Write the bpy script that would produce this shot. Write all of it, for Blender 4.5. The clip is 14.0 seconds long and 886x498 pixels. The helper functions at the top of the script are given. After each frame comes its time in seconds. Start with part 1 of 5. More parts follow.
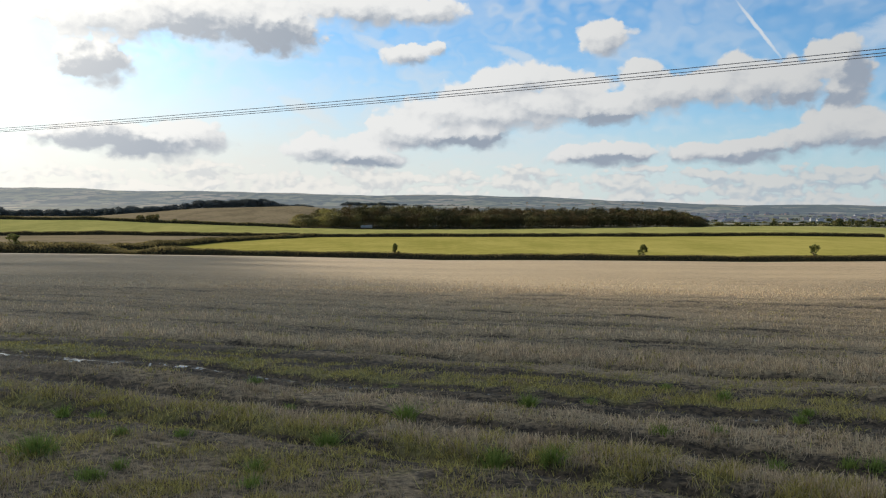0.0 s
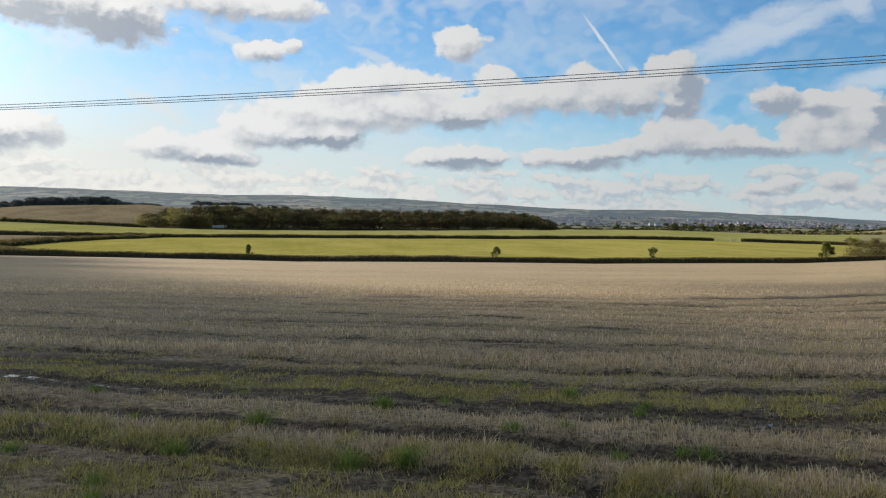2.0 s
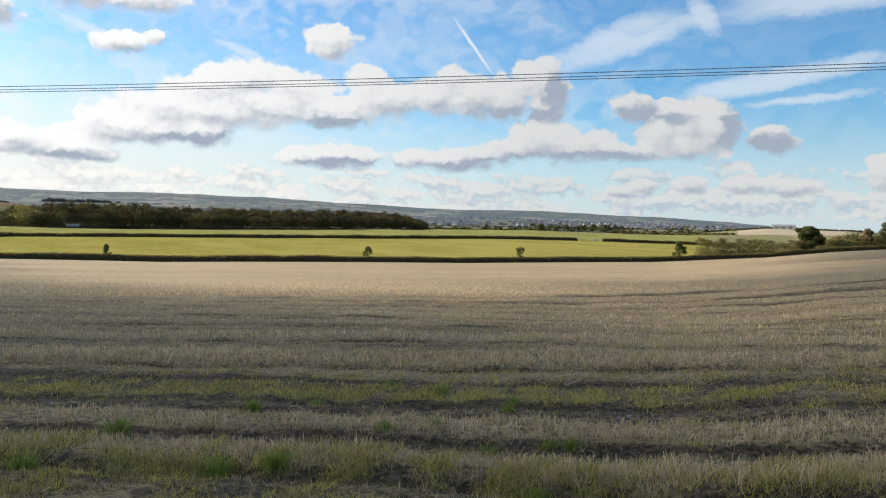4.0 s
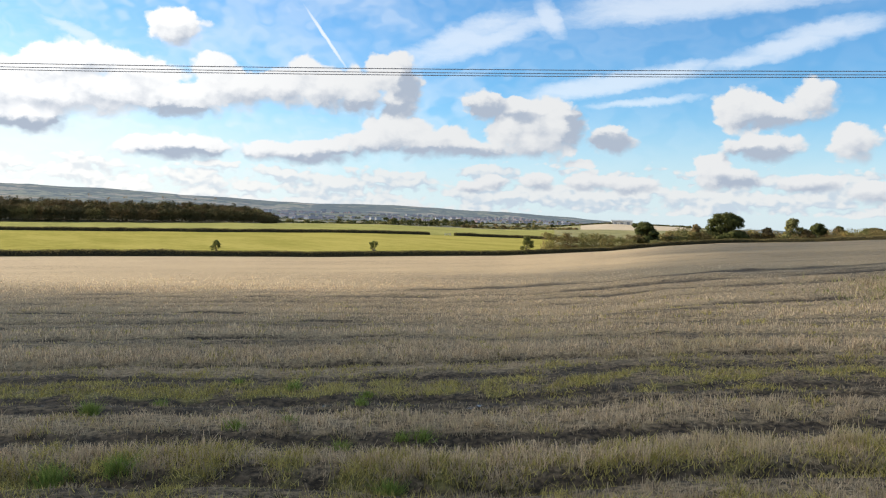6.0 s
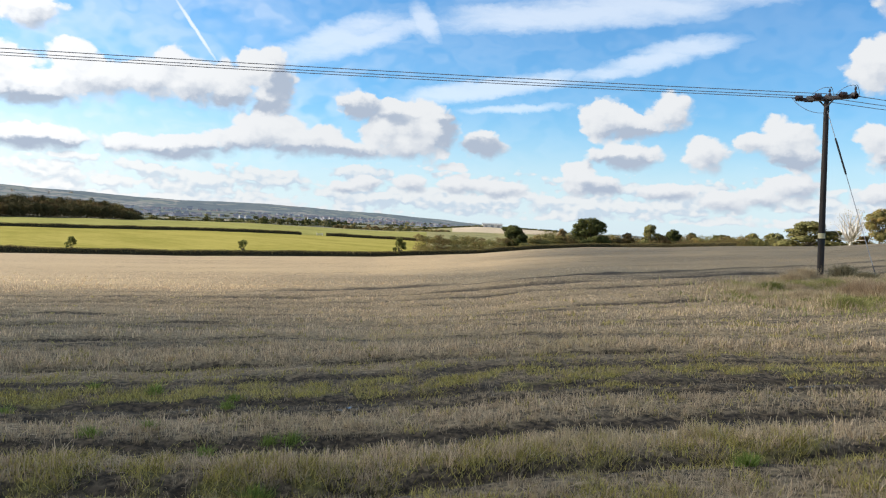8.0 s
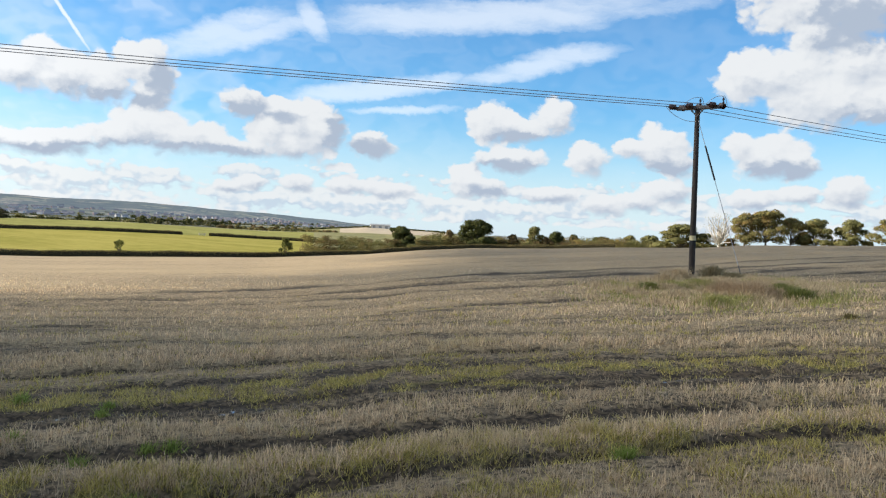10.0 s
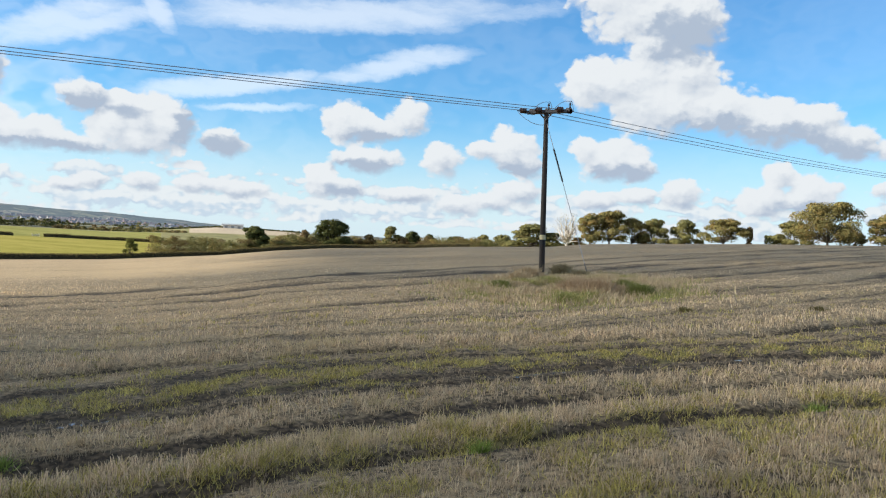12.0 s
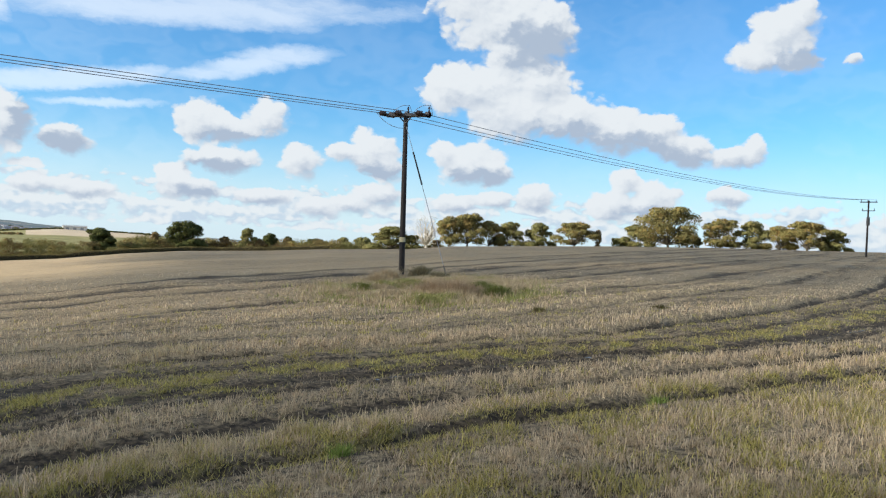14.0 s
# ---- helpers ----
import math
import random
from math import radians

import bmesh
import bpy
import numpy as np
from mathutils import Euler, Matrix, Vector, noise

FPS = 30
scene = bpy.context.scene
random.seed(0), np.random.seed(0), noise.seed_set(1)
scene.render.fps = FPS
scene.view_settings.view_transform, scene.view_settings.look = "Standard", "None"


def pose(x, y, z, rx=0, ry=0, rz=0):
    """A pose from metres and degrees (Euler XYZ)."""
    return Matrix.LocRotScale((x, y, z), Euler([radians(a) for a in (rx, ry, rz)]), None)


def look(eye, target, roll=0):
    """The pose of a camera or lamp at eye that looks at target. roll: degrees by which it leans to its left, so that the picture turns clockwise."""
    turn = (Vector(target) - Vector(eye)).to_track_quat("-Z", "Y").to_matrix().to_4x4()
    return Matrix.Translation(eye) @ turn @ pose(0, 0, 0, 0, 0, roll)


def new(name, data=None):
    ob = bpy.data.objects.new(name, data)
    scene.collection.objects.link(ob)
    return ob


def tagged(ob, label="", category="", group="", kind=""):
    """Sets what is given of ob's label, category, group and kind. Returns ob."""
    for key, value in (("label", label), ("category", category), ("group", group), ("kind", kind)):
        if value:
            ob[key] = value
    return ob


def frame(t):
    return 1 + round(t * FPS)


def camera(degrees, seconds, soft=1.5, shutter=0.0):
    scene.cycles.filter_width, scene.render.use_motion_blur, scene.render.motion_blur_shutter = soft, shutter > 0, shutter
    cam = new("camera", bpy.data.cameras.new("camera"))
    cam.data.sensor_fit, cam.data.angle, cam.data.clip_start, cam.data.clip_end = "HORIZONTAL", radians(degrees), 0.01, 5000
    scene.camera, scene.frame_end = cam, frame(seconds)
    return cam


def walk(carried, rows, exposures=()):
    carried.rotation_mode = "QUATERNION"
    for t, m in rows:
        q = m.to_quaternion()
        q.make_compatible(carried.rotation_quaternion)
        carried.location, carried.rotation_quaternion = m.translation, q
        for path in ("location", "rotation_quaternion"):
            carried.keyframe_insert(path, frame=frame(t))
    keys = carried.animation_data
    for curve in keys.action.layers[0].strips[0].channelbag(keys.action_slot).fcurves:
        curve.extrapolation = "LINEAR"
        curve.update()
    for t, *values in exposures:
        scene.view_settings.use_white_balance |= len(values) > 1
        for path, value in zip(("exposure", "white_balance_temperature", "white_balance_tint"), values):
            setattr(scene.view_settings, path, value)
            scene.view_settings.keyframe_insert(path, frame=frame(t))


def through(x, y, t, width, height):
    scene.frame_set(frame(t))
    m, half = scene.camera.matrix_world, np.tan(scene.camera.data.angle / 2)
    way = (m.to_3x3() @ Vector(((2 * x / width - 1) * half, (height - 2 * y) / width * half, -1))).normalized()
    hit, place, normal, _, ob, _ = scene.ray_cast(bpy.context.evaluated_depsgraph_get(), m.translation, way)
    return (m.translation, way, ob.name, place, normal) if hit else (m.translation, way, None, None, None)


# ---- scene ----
EYE = 1.7
cam = camera(57.4, 14.0, soft=1.2)
PATH = [
    (0.0, pose(0, 0, EYE, 87.73, -0.04, 0.00)),
    (0.5, pose(0, 0, EYE, 87.74, -0.19, -2.43)),
    (1.0, pose(0, 0, EYE, 87.81, -0.38, -5.14)),
    (1.5, pose(0, 0, EYE, 87.82, -0.48, -7.49)),
    (2.0, pose(0, 0, EYE, 87.90, -0.65, -10.11)),
    (4.5, pose(0, 0, EYE, 87.92, -0.92, -21.76)),
    (5.0, pose(0, 0, EYE, 87.79, -0.92, -24.57)),
    (5.5, pose(0, 0, EYE, 87.68, -1.08, -27.00)),
    (6.0, pose(0, 0, EYE, 87.78, -1.33, -29.54)),
    (6.5, pose(0, 0, EYE, 87.79, -1.55, -31.95)),
    (7.0, pose(0, 0, EYE, 87.72, -1.96, -34.20)),
    (7.5, pose(0, 0, EYE, 87.94, -2.29, -36.24)),
    (8.0, pose(0, 0, EYE, 88.15, -2.44, -38.52)),
    (10.5, pose(0, 0, EYE, 88.70, -2.81, -48.74)),
    (11.0, pose(0, 0, EYE, 88.86, -2.75, -51.36)),
    (11.5, pose(0, 0, EYE, 88.96, -2.58, -53.98)),
    (12.0, pose(0, 0, EYE, 89.04, -2.66, -56.59)),
    (12.5, pose(0, 0, EYE, 89.19, -2.70, -59.22)),
    (13.0, pose(0, 0, EYE, 89.37, -2.72, -62.15)),
    (13.5, pose(0, 0, EYE, 89.52, -2.69, -64.20)),
    (14.0, pose(0, 0, EYE, 89.67, -2.67, -66.49)),
]
# seconds, stops, kelvin, tint
EXPOSURES = [(0.0, 0.62, 6560, 9), (2.0, 0.62, 6540, 9), (4.5, 0.95, 6520, 9), (6.0, 1.10, 6550, 10), (8.0, 1.14, 6450, 10), (11.0, 1.14, 6400, 9), (14.0, 1.12, 6250, 8)]
walk(cam, PATH, EXPOSURES)

# ---- world, sun ----
SUN_AZ, SUN_EL = -42.0, 22.0        # degrees, clockwise from +y
SKY_GAIN = 0.072

sun = new("sun", bpy.data.lights.new("sun", "SUN"))
sun.data.energy, sun.data.angle, sun.data.color = 5.0, radians(0.53), (1.0, 0.93, 0.81)
SUN_WAY = Vector((math.sin(radians(SUN_AZ)) * math.cos(radians(SUN_EL)), math.cos(radians(SUN_AZ)) * math.cos(radians(SUN_EL)), math.sin(radians(SUN_EL))))
sun.matrix_world = look((0, 0, 60), Vector((0, 0, 60)) - SUN_WAY)

PUFFS, SHADES, STREAKS = [], [], []


def puff(az, el, wide, high):
    """A heap of cumulus: bearing and height over the horizon, half width and half height, in degrees."""
    PUFFS.append((az, el, wide, high))


def shade(az, el, wide, high):
    """The grey underside of a heap, or a grey rag of cloud."""
    SHADES.append((az, el, wide, high))


def streak(az, el, long, wide, lean):
    """A thin ribbon of high cloud."""
    STREAKS.append((az, el, long, wide, lean))


puff(-17.4, 13.5, 8.25, 1.94); puff(-22.7, 12.9, 5.05, 1.72); puff(-11.5, 12.7, 3.23, 1.76); puff(-5.3, 14.2, 5.09, 1.17); puff(-1.0, 14.0, 2.57, 0.92)
puff(-23.0, 9.7, 2.42, 1.48); puff(-23.8, 5.2, 3.17, 0.94); puff(-19.3, 4.8, 3.90, 1.19); puff(-17.0, 5.3, 2.11, 1.20); puff(-2.5, 11.1, 1.78, 0.72)
puff(-0.6, 11.6, 0.71, 0.49); puff(11.2, 12.0, 1.91, 1.11); puff(5.4, 9.5, 3.46, 1.07); puff(2.6, 8.5, 3.09, 0.93); puff(9.3, 8.6, 2.90, 0.99)
puff(7.0, 7.7, 4.30, 1.08); puff(11.6, 7.2, 2.21, 1.07); puff(13.6, 9.6, 1.28, 1.04); puff(14.6, 8.3, 2.31, 1.42); puff(19.7, 9.7, 1.34, 0.94)
puff(18.3, 8.5, 2.08, 1.25); puff(21.2, 8.5, 2.59, 1.44); puff(23.5, 8.6, 2.17, 1.49); puff(25.7, 9.7, 1.87, 1.55); puff(26.4, 8.3, 1.53, 1.52)
puff(0.6, 7.0, 2.62, 0.86); puff(-1.8, 6.0, 2.62, 0.78); puff(2.6, 5.5, 2.15, 0.78); puff(-3.7, 6.3, 1.58, 0.70); puff(-8.7, 4.7, 2.34, 0.94)
puff(-5.7, 4.4, 2.37, 0.79); puff(11.6, 4.3, 3.25, 0.77); puff(9.1, 4.3, 1.75, 0.58); puff(17.6, 4.3, 2.10, 0.64); puff(20.8, 4.4, 2.30, 0.74)
puff(24.5, 5.2, 1.58, 0.86); puff(26.4, 5.6, 1.98, 1.05); puff(27.6, 5.0, 1.25, 1.12); puff(26.5, 5.8, 2.61, 1.02); puff(24.3, 5.2, 1.91, 0.79)
puff(29.2, 5.3, 2.27, 0.94); puff(31.8, 4.7, 3.09, 0.51); puff(32.4, 7.9, 1.77, 1.07); puff(35.9, 7.0, 2.47, 1.51); puff(34.7, 8.0, 1.13, 0.68)
puff(37.4, 6.1, 1.99, 1.66); puff(35.6, 5.1, 2.63, 0.69); puff(41.1, 5.5, 1.84, 0.93); puff(49.4, 7.4, 1.41, 1.38); puff(47.7, 3.8, 1.16, 0.71)
puff(48.4, 3.0, 1.85, 0.85); puff(33.2, 2.6, 1.23, 0.58); puff(36.0, 2.7, 1.50, 0.62); puff(39.7, 2.7, 1.59, 0.68); puff(31.6, 2.2, 1.08, 0.47)
puff(42.6, 2.5, 1.81, 0.59); puff(38.9, 4.0, 1.09, 0.34); puff(3.1, 7.1, 6.76, 1.25); puff(-2.1, 5.5, 4.66, 0.86); puff(11.3, 7.5, 4.22, 1.15)
puff(15.9, 8.2, 2.36, 1.23); puff(-5.0, 4.0, 3.17, 0.56); puff(11.3, 4.2, 4.04, 0.70); puff(19.9, 4.1, 3.58, 0.63); puff(34.2, 6.3, 1.75, 1.22)
puff(36.1, 6.6, 2.24, 1.74); puff(4.1, 8.7, 2.89, 1.47); puff(8.6, 8.6, 2.26, 1.35); puff(49.6, 7.6, 1.76, 1.30); puff(53.8, 8.1, 1.63, 1.20)
puff(51.6, 7.1, 2.87, 0.76); puff(51.1, 5.0, 2.50, 0.92); puff(56.2, 5.2, 1.52, 1.28); puff(61.2, 6.2, 1.83, 1.45); puff(59.1, 6.2, 1.05, 0.63)
puff(62.1, 5.0, 1.47, 0.94); puff(47.9, 3.8, 1.32, 0.78); puff(49.1, 2.9, 1.77, 0.70); puff(53.5, 2.7, 1.71, 0.54); puff(57.5, 2.1, 1.57, 0.75)
puff(59.8, 2.5, 1.52, 0.67); puff(61.6, 3.5, 1.28, 0.55); puff(68.2, 5.6, 2.41, 1.44); puff(66.3, 6.5, 1.19, 0.76); puff(69.9, 5.1, 1.51, 0.75)
puff(54.3, 2.6, 1.43, 0.56); puff(62.0, 3.1, 1.62, 0.78); puff(67.1, 2.9, 1.63, 0.69); puff(70.0, 3.2, 1.51, 0.72); puff(72.9, 3.5, 1.45, 0.96)
puff(77.8, 3.0, 1.47, 1.07); puff(79.1, 4.8, 1.12, 0.91); puff(80.9, 3.5, 1.81, 1.38); puff(70.0, 15.3, 3.77, 2.15); puff(68.3, 16.9, 3.38, 2.01)
puff(73.0, 14.8, 2.28, 1.93); puff(70.9, 12.9, 2.46, 0.98); puff(68.8, 10.7, 3.58, 1.62); puff(66.6, 10.8, 1.92, 1.69); puff(73.0, 11.3, 2.28, 1.37)
puff(71.5, 9.2, 3.96, 1.78); puff(75.4, 9.1, 2.88, 1.62); puff(78.4, 8.2, 2.52, 1.46); puff(81.0, 8.1, 1.87, 1.29); puff(83.1, 6.9, 1.98, 1.06)
puff(86.0, 6.7, 1.92, 0.82); puff(87.3, 7.1, 0.84, 0.88); puff(88.6, 14.4, 2.12, 1.60); puff(87.3, 13.0, 1.81, 0.92); puff(89.8, 15.3, 0.88, 1.37)
puff(89.4, 12.7, 1.49, 0.84); puff(92.8, 12.7, 0.71, 0.41); puff(85.8, 4.0, 1.57, 0.56); puff(78.4, 3.2, 1.76, 0.86)
shade(-12.3, 11.9, 3.78, 1.25); shade(-17.4, 12.0, 2.16, 0.93); shade(-23.0, 9.6, 2.35, 1.27); shade(-22.4, 4.8, 4.08, 0.95); shade(11.6, 6.6, 2.29, 0.46)
shade(24.5, 7.4, 3.29, 0.57); shade(1.8, 5.2, 2.78, 0.47); shade(-7.3, 3.6, 3.33, 0.35); shade(12.6, 3.9, 3.41, 0.39); shade(23.5, 4.0, 5.02, 0.54)
shade(26.9, 8.9, 0.95, 1.37); shade(28.7, 4.5, 5.09, 0.47); shade(32.5, 7.7, 1.69, 0.92); shade(35.1, 7.2, 1.28, 0.49); shade(41.1, 5.4, 1.77, 0.82)
shade(38.7, 6.5, 0.80, 1.50); shade(4.2, 5.4, 1.09, 0.45); shade(24.7, 7.3, 3.17, 0.47); shade(51.1, 4.6, 2.66, 0.54); shade(51.8, 6.6, 3.01, 0.34)
shade(49.5, 2.7, 1.69, 0.47); shade(61.6, 4.9, 1.69, 0.51); shade(69.2, 4.8, 2.60, 0.60); shade(80.9, 2.5, 1.81, 0.69); shade(72.8, 13.8, 2.76, 1.72)
shade(78.2, 7.0, 5.73, 1.08); shade(75.1, 7.5, 3.51, 1.16); shade(82.0, 6.3, 2.59, 0.76); shade(89.9, 12.7, 1.68, 0.77)
streak(21.1, 12.1, 2.4, 0.12, -53); streak(30.9, 12.5, 4.4, 0.96, 21); streak(38.6, 9.1, 3.8, 0.68, 8); streak(44.9, 10.1, 2.6, 0.52, 12); streak(36.7, 13.7, 1.5, 0.72, -50)
streak(41.3, 9.5, 5.7, 0.68, 7); streak(52.2, 11.4, 5.7, 0.60, 13); streak(54.6, 12.2, 3.1, 0.72, 8); streak(43.7, 8.2, 3.7, 0.32, 4); streak(48.1, 14.6, 9.5, 0.96, 2)
streak(49.7, 14.7, 12.5, 1.04, 5); streak(5.3, 11.1, 2.0, 0.36, -18); streak(-4.5, 11.8, 2.2, 0.40, -25); streak(-9.4, 7.3, 2.3, 0.52, -25)
streak(32.1, 12.2, 5.5, 0.80, 18)


class Nodes:
    """Short hand for building node trees."""

    def __init__(self, tree):
        self.tree = tree

    def add(self, kind):
        return self.tree.nodes.new(kind)

    def feed(self, socket, value):
        if isinstance(value, bpy.types.NodeSocket):
            self.tree.links.new(value, socket)
        elif value is not None:
            socket.default_value = value

    def math(self, op, a, b=None, c=None, clamp=False):
        n = self.add("ShaderNodeMath")
        n.operation, n.use_clamp = op, clamp
        for socket, value in zip(n.inputs, (a, b, c)):
            self.feed(socket, value)
        return n.outputs[0]

    def vec(self, op, a, b=None, c=None):
        n = self.add("ShaderNodeVectorMath")
        n.operation = op
        for socket, value in zip(n.inputs, (a, b, c)):
            self.feed(socket, value)
        return n.outputs["Value" if op in ("LENGTH", "DOT_PRODUCT") else "Vector"]

    def xyz(self, x, y, z=0.0):
        n = self.add("ShaderNodeCombineXYZ")
        for socket, value in zip(n.inputs, (x, y, z)):
            self.feed(socket, value)
        return n.outputs[0]

    def split(self, v):
        n = self.add("ShaderNodeSeparateXYZ")
        self.feed(n.inputs[0], v)
        return n.outputs

    def noise(self, v, scale, detail=4.0, rough=0.55, colour=False):
        n = self.add("ShaderNodeTexNoise")
        self.feed(n.inputs["Vector"], v)
        n.inputs["Scale"].default_value, n.inputs["Detail"].default_value, n.inputs["Roughness"].default_value = scale, detail, rough
        return n.outputs["Color" if colour else 0]

    def ramp(self, value, a, b, to_a=0.0, to_b=1.0, smooth=True):
        n = self.add("ShaderNodeMapRange")
        n.interpolation_type = "SMOOTHSTEP" if smooth else "LINEAR"
        for socket, v in zip(n.inputs, (value, a, b, to_a, to_b)):
            self.feed(socket, v)
        return n.outputs[0]

    def mix(self, f, a, b, blend="MIX"):
        n = self.add("ShaderNodeMix")
        n.data_type, n.blend_type = "RGBA", blend
        self.feed(n.inputs[0], f)
        self.feed(n.inputs[6], (*a, 1) if isinstance(a, tuple) else a)
        self.feed(n.inputs[7], (*b, 1) if isinstance(b, tuple) else b)
        return n.outputs[2]


def cloud_group(name, heaps, grow_wide, grow_high, blend):
    """Nearness to the middle of the nearest heap of cloud, for a place in the sky (bearing, height)."""
    tree = bpy.data.node_groups.new(name, "ShaderNodeTree")
    tree.interface.new_socket("Place", in_out="INPUT", socket_type="NodeSocketVector")
    tree.interface.new_socket("Depth", in_out="OUTPUT", socket_type="NodeSocketFloat")
    k = Nodes(tree)
    start, end = k.add("NodeGroupInput"), k.add("NodeGroupOutput")
    far = None
    for az, el, wide, high in heaps:
        wide, high = wide * grow_wide, high * grow_high
        p = k.vec("MULTIPLY_ADD", start.outputs[0], (1 / wide, 1 / high, 0), (-az / wide, -el / high, 0))
        d = k.vec("LENGTH", p)
        if far is None:
            far = d
        else:
            far = k.math("SMOOTH_MIN", far, d, blend)
    k.feed(end.inputs[0], k.math("SUBTRACT", 0.93, far))
    return tree


def build_world():
    world = bpy.data.worlds.new("sky")
    scene.world = world
    world.use_nodes = True
    world.node_tree.nodes.clear()
    k = Nodes(world.node_tree)
    sky = k.add("ShaderNodeTexSky")
    sky.sky_type, sky.sun_disc, sky.sun_elevation, sky.sun_rotation = "NISHITA", False, radians(SUN_EL), radians(SUN_AZ)
    sky.altitude, sky.air_density, sky.dust_density, sky.ozone_density = 100.0, 1.0, 0.5, 3.0
    blue = k.vec("SCALE", sky.outputs[0])
    blue.node.inputs["Scale"].default_value = SKY_GAIN
    blue = k.vec("MULTIPLY", blue, (0.60, 0.99, 1.21))
    way = k.add("ShaderNodeTexCoord").outputs["Generated"]
    x, y, z = k.split(way)
    az = k.math("MULTIPLY", k.math("ARCTAN2", x, y), 57.2958)
    el = k.math("MULTIPLY", k.math("ARCSINE", z), 57.2958)
    place = k.xyz(az, el)
    # ragged edges: wide and fine billows
    wide = k.vec("SUBTRACT", k.noise(k.vec("MULTIPLY", place, (0.33, 0.5, 0)), 1.0, 2.0, 0.5, True), (0.5, 0.5, 0.5))
    fine = k.vec("SUBTRACT", k.noise(k.vec("MULTIPLY", place, (0.9, 1.2, 0)), 1.0, 6.0, 0.62, True), (0.5, 0.5, 0.5))
    bent = k.vec("MULTIPLY_ADD", wide, (0.9, 0.45, 0), place)
    bent = k.vec("MULTIPLY_ADD", fine, (0.95, 0.75, 0), bent)
    group, grey_group = cloud_group("cumulus", PUFFS, 1.26, 1.34, 0.30), cloud_group("cloud_shade", SHADES, 1.15, 1.25, 0.3)

    def knobs(p, scale, smooth=0.25):
        n = k.add("ShaderNodeTexVoronoi")
        n.feature, n.voronoi_dimensions = "SMOOTH_F1", "2D"
        n.inputs["Scale"].default_value, n.inputs["Smoothness"].default_value = scale, smooth
        k.feed(n.inputs["Vector"], k.vec("MULTIPLY", p, (1.0, 1.25, 1.0)))
        return k.math("SUBTRACT", 0.40, n.outputs["Distance"])

    def heap(p, which=group):
        n = k.add("ShaderNodeGroup")
        n.node_tree = which
        k.feed(n.inputs[0], p)
        return n.outputs[0]

    def billow(p):
        big = k.math("MULTIPLY_ADD", knobs(p, 0.55), 0.34, k.math("MULTIPLY", knobs(p, 1.2), 0.19))
        return k.math("MULTIPLY_ADD", knobs(p, 2.6), 0.07, big)

    # small far cumulus in rows above the horizon
    window = k.math("MULTIPLY", k.ramp(el, 0.0, 0.8), k.ramp(el, 5.6, 2.0))

    def low_rows(p):
        n = k.noise(k.vec("MULTIPLY", p, (0.26, 0.95, 0)), 1.0, 2.5, 0.5)
        d = k.math("MULTIPLY", k.math("SUBTRACT", n, k.ramp(window, 0.0, 1.0, 0.80, 0.38)), 4.0)
        return k.math("MULTIPLY_ADD", knobs(p, 1.5), 0.75, d)

    rest = k.noise(k.vec("MULTIPLY", bent, (0.09, 0.16, 0)), 1.0, 3.0, 0.5)
    behind = k.math("MULTIPLY", k.math("SUBTRACT", rest, 0.53), k.ramp(el, 17.0, 24.0, 0.0, 6.0))
    low_here, low_sun = low_rows(bent), low_rows(k.vec("ADD", bent, (-0.25, 0.4, 0)))
    body, body_up, body_down = heap(bent), heap(k.vec("ADD", bent, (-0.45, 0.6, 0))), heap(k.vec("ADD", bent, (0.3, -0.6, 0)))
    knob, knob_up = billow(bent), billow(k.vec("ADD", bent, (-0.22, 0.30, 0)))
    low_cover = k.ramp(k.math("MAXIMUM", low_here, behind), 0.0, 0.45, 0.0, 0.9)
    slope = k.math("ADD", k.math("MULTIPLY", k.math("SUBTRACT", body_down, body_up), 0.55), k.math("MULTIPLY", k.math("SUBTRACT", knob, knob_up), 0.72))
    tone = k.math("MULTIPLY_ADD", k.split(fine)[1], 0.40, slope)
    low_side = k.ramp(slope, 0.15, -0.45, 0.19, 0.55)
    heap_cover = k.ramp(k.math("DIVIDE", k.math("ADD", body, knob), low_side), 0.0, 1.0)
    tone = k.math("SUBTRACT", tone, k.ramp(az, 0.0, -26.0, 0.0, 0.12))
    grey = k.math("MULTIPLY_ADD", k.split(fine)[0], 0.9, heap(bent, grey_group))
    grey = k.math("MULTIPLY_ADD", k.math("SUBTRACT", knob_up, knob), 0.9, grey)
    tone = k.math("SUBTRACT", tone, k.ramp(grey, -0.25, 0.70, 0.0, 0.66))
    dark, bright = (0.205, 0.238, 0.290), k.mix(k.ramp(az, 32.0, -4.0), (0.385, 0.394, 0.402), (0.53, 0.535, 0.538))
    heap_colour = k.mix(k.ramp(tone, -0.66, 0.22), dark, bright)
    low_colour = k.mix(k.ramp(k.math("SUBTRACT", low_here, low_sun), -0.55, 0.45), k.mix(k.ramp(az, 30.0, -5.0), (0.265, 0.31, 0.36), (0.40, 0.415, 0.43)), k.mix(k.ramp(az, 30.0, -5.0), (0.385, 0.394, 0.400), (0.54, 0.53, 0.51)))
    # thin high ribbons
    veil = 0.0
    wisps = k.noise(k.vec("MULTIPLY", bent, (0.16, 0.75, 0)), 1.0, 5.0, 0.6)
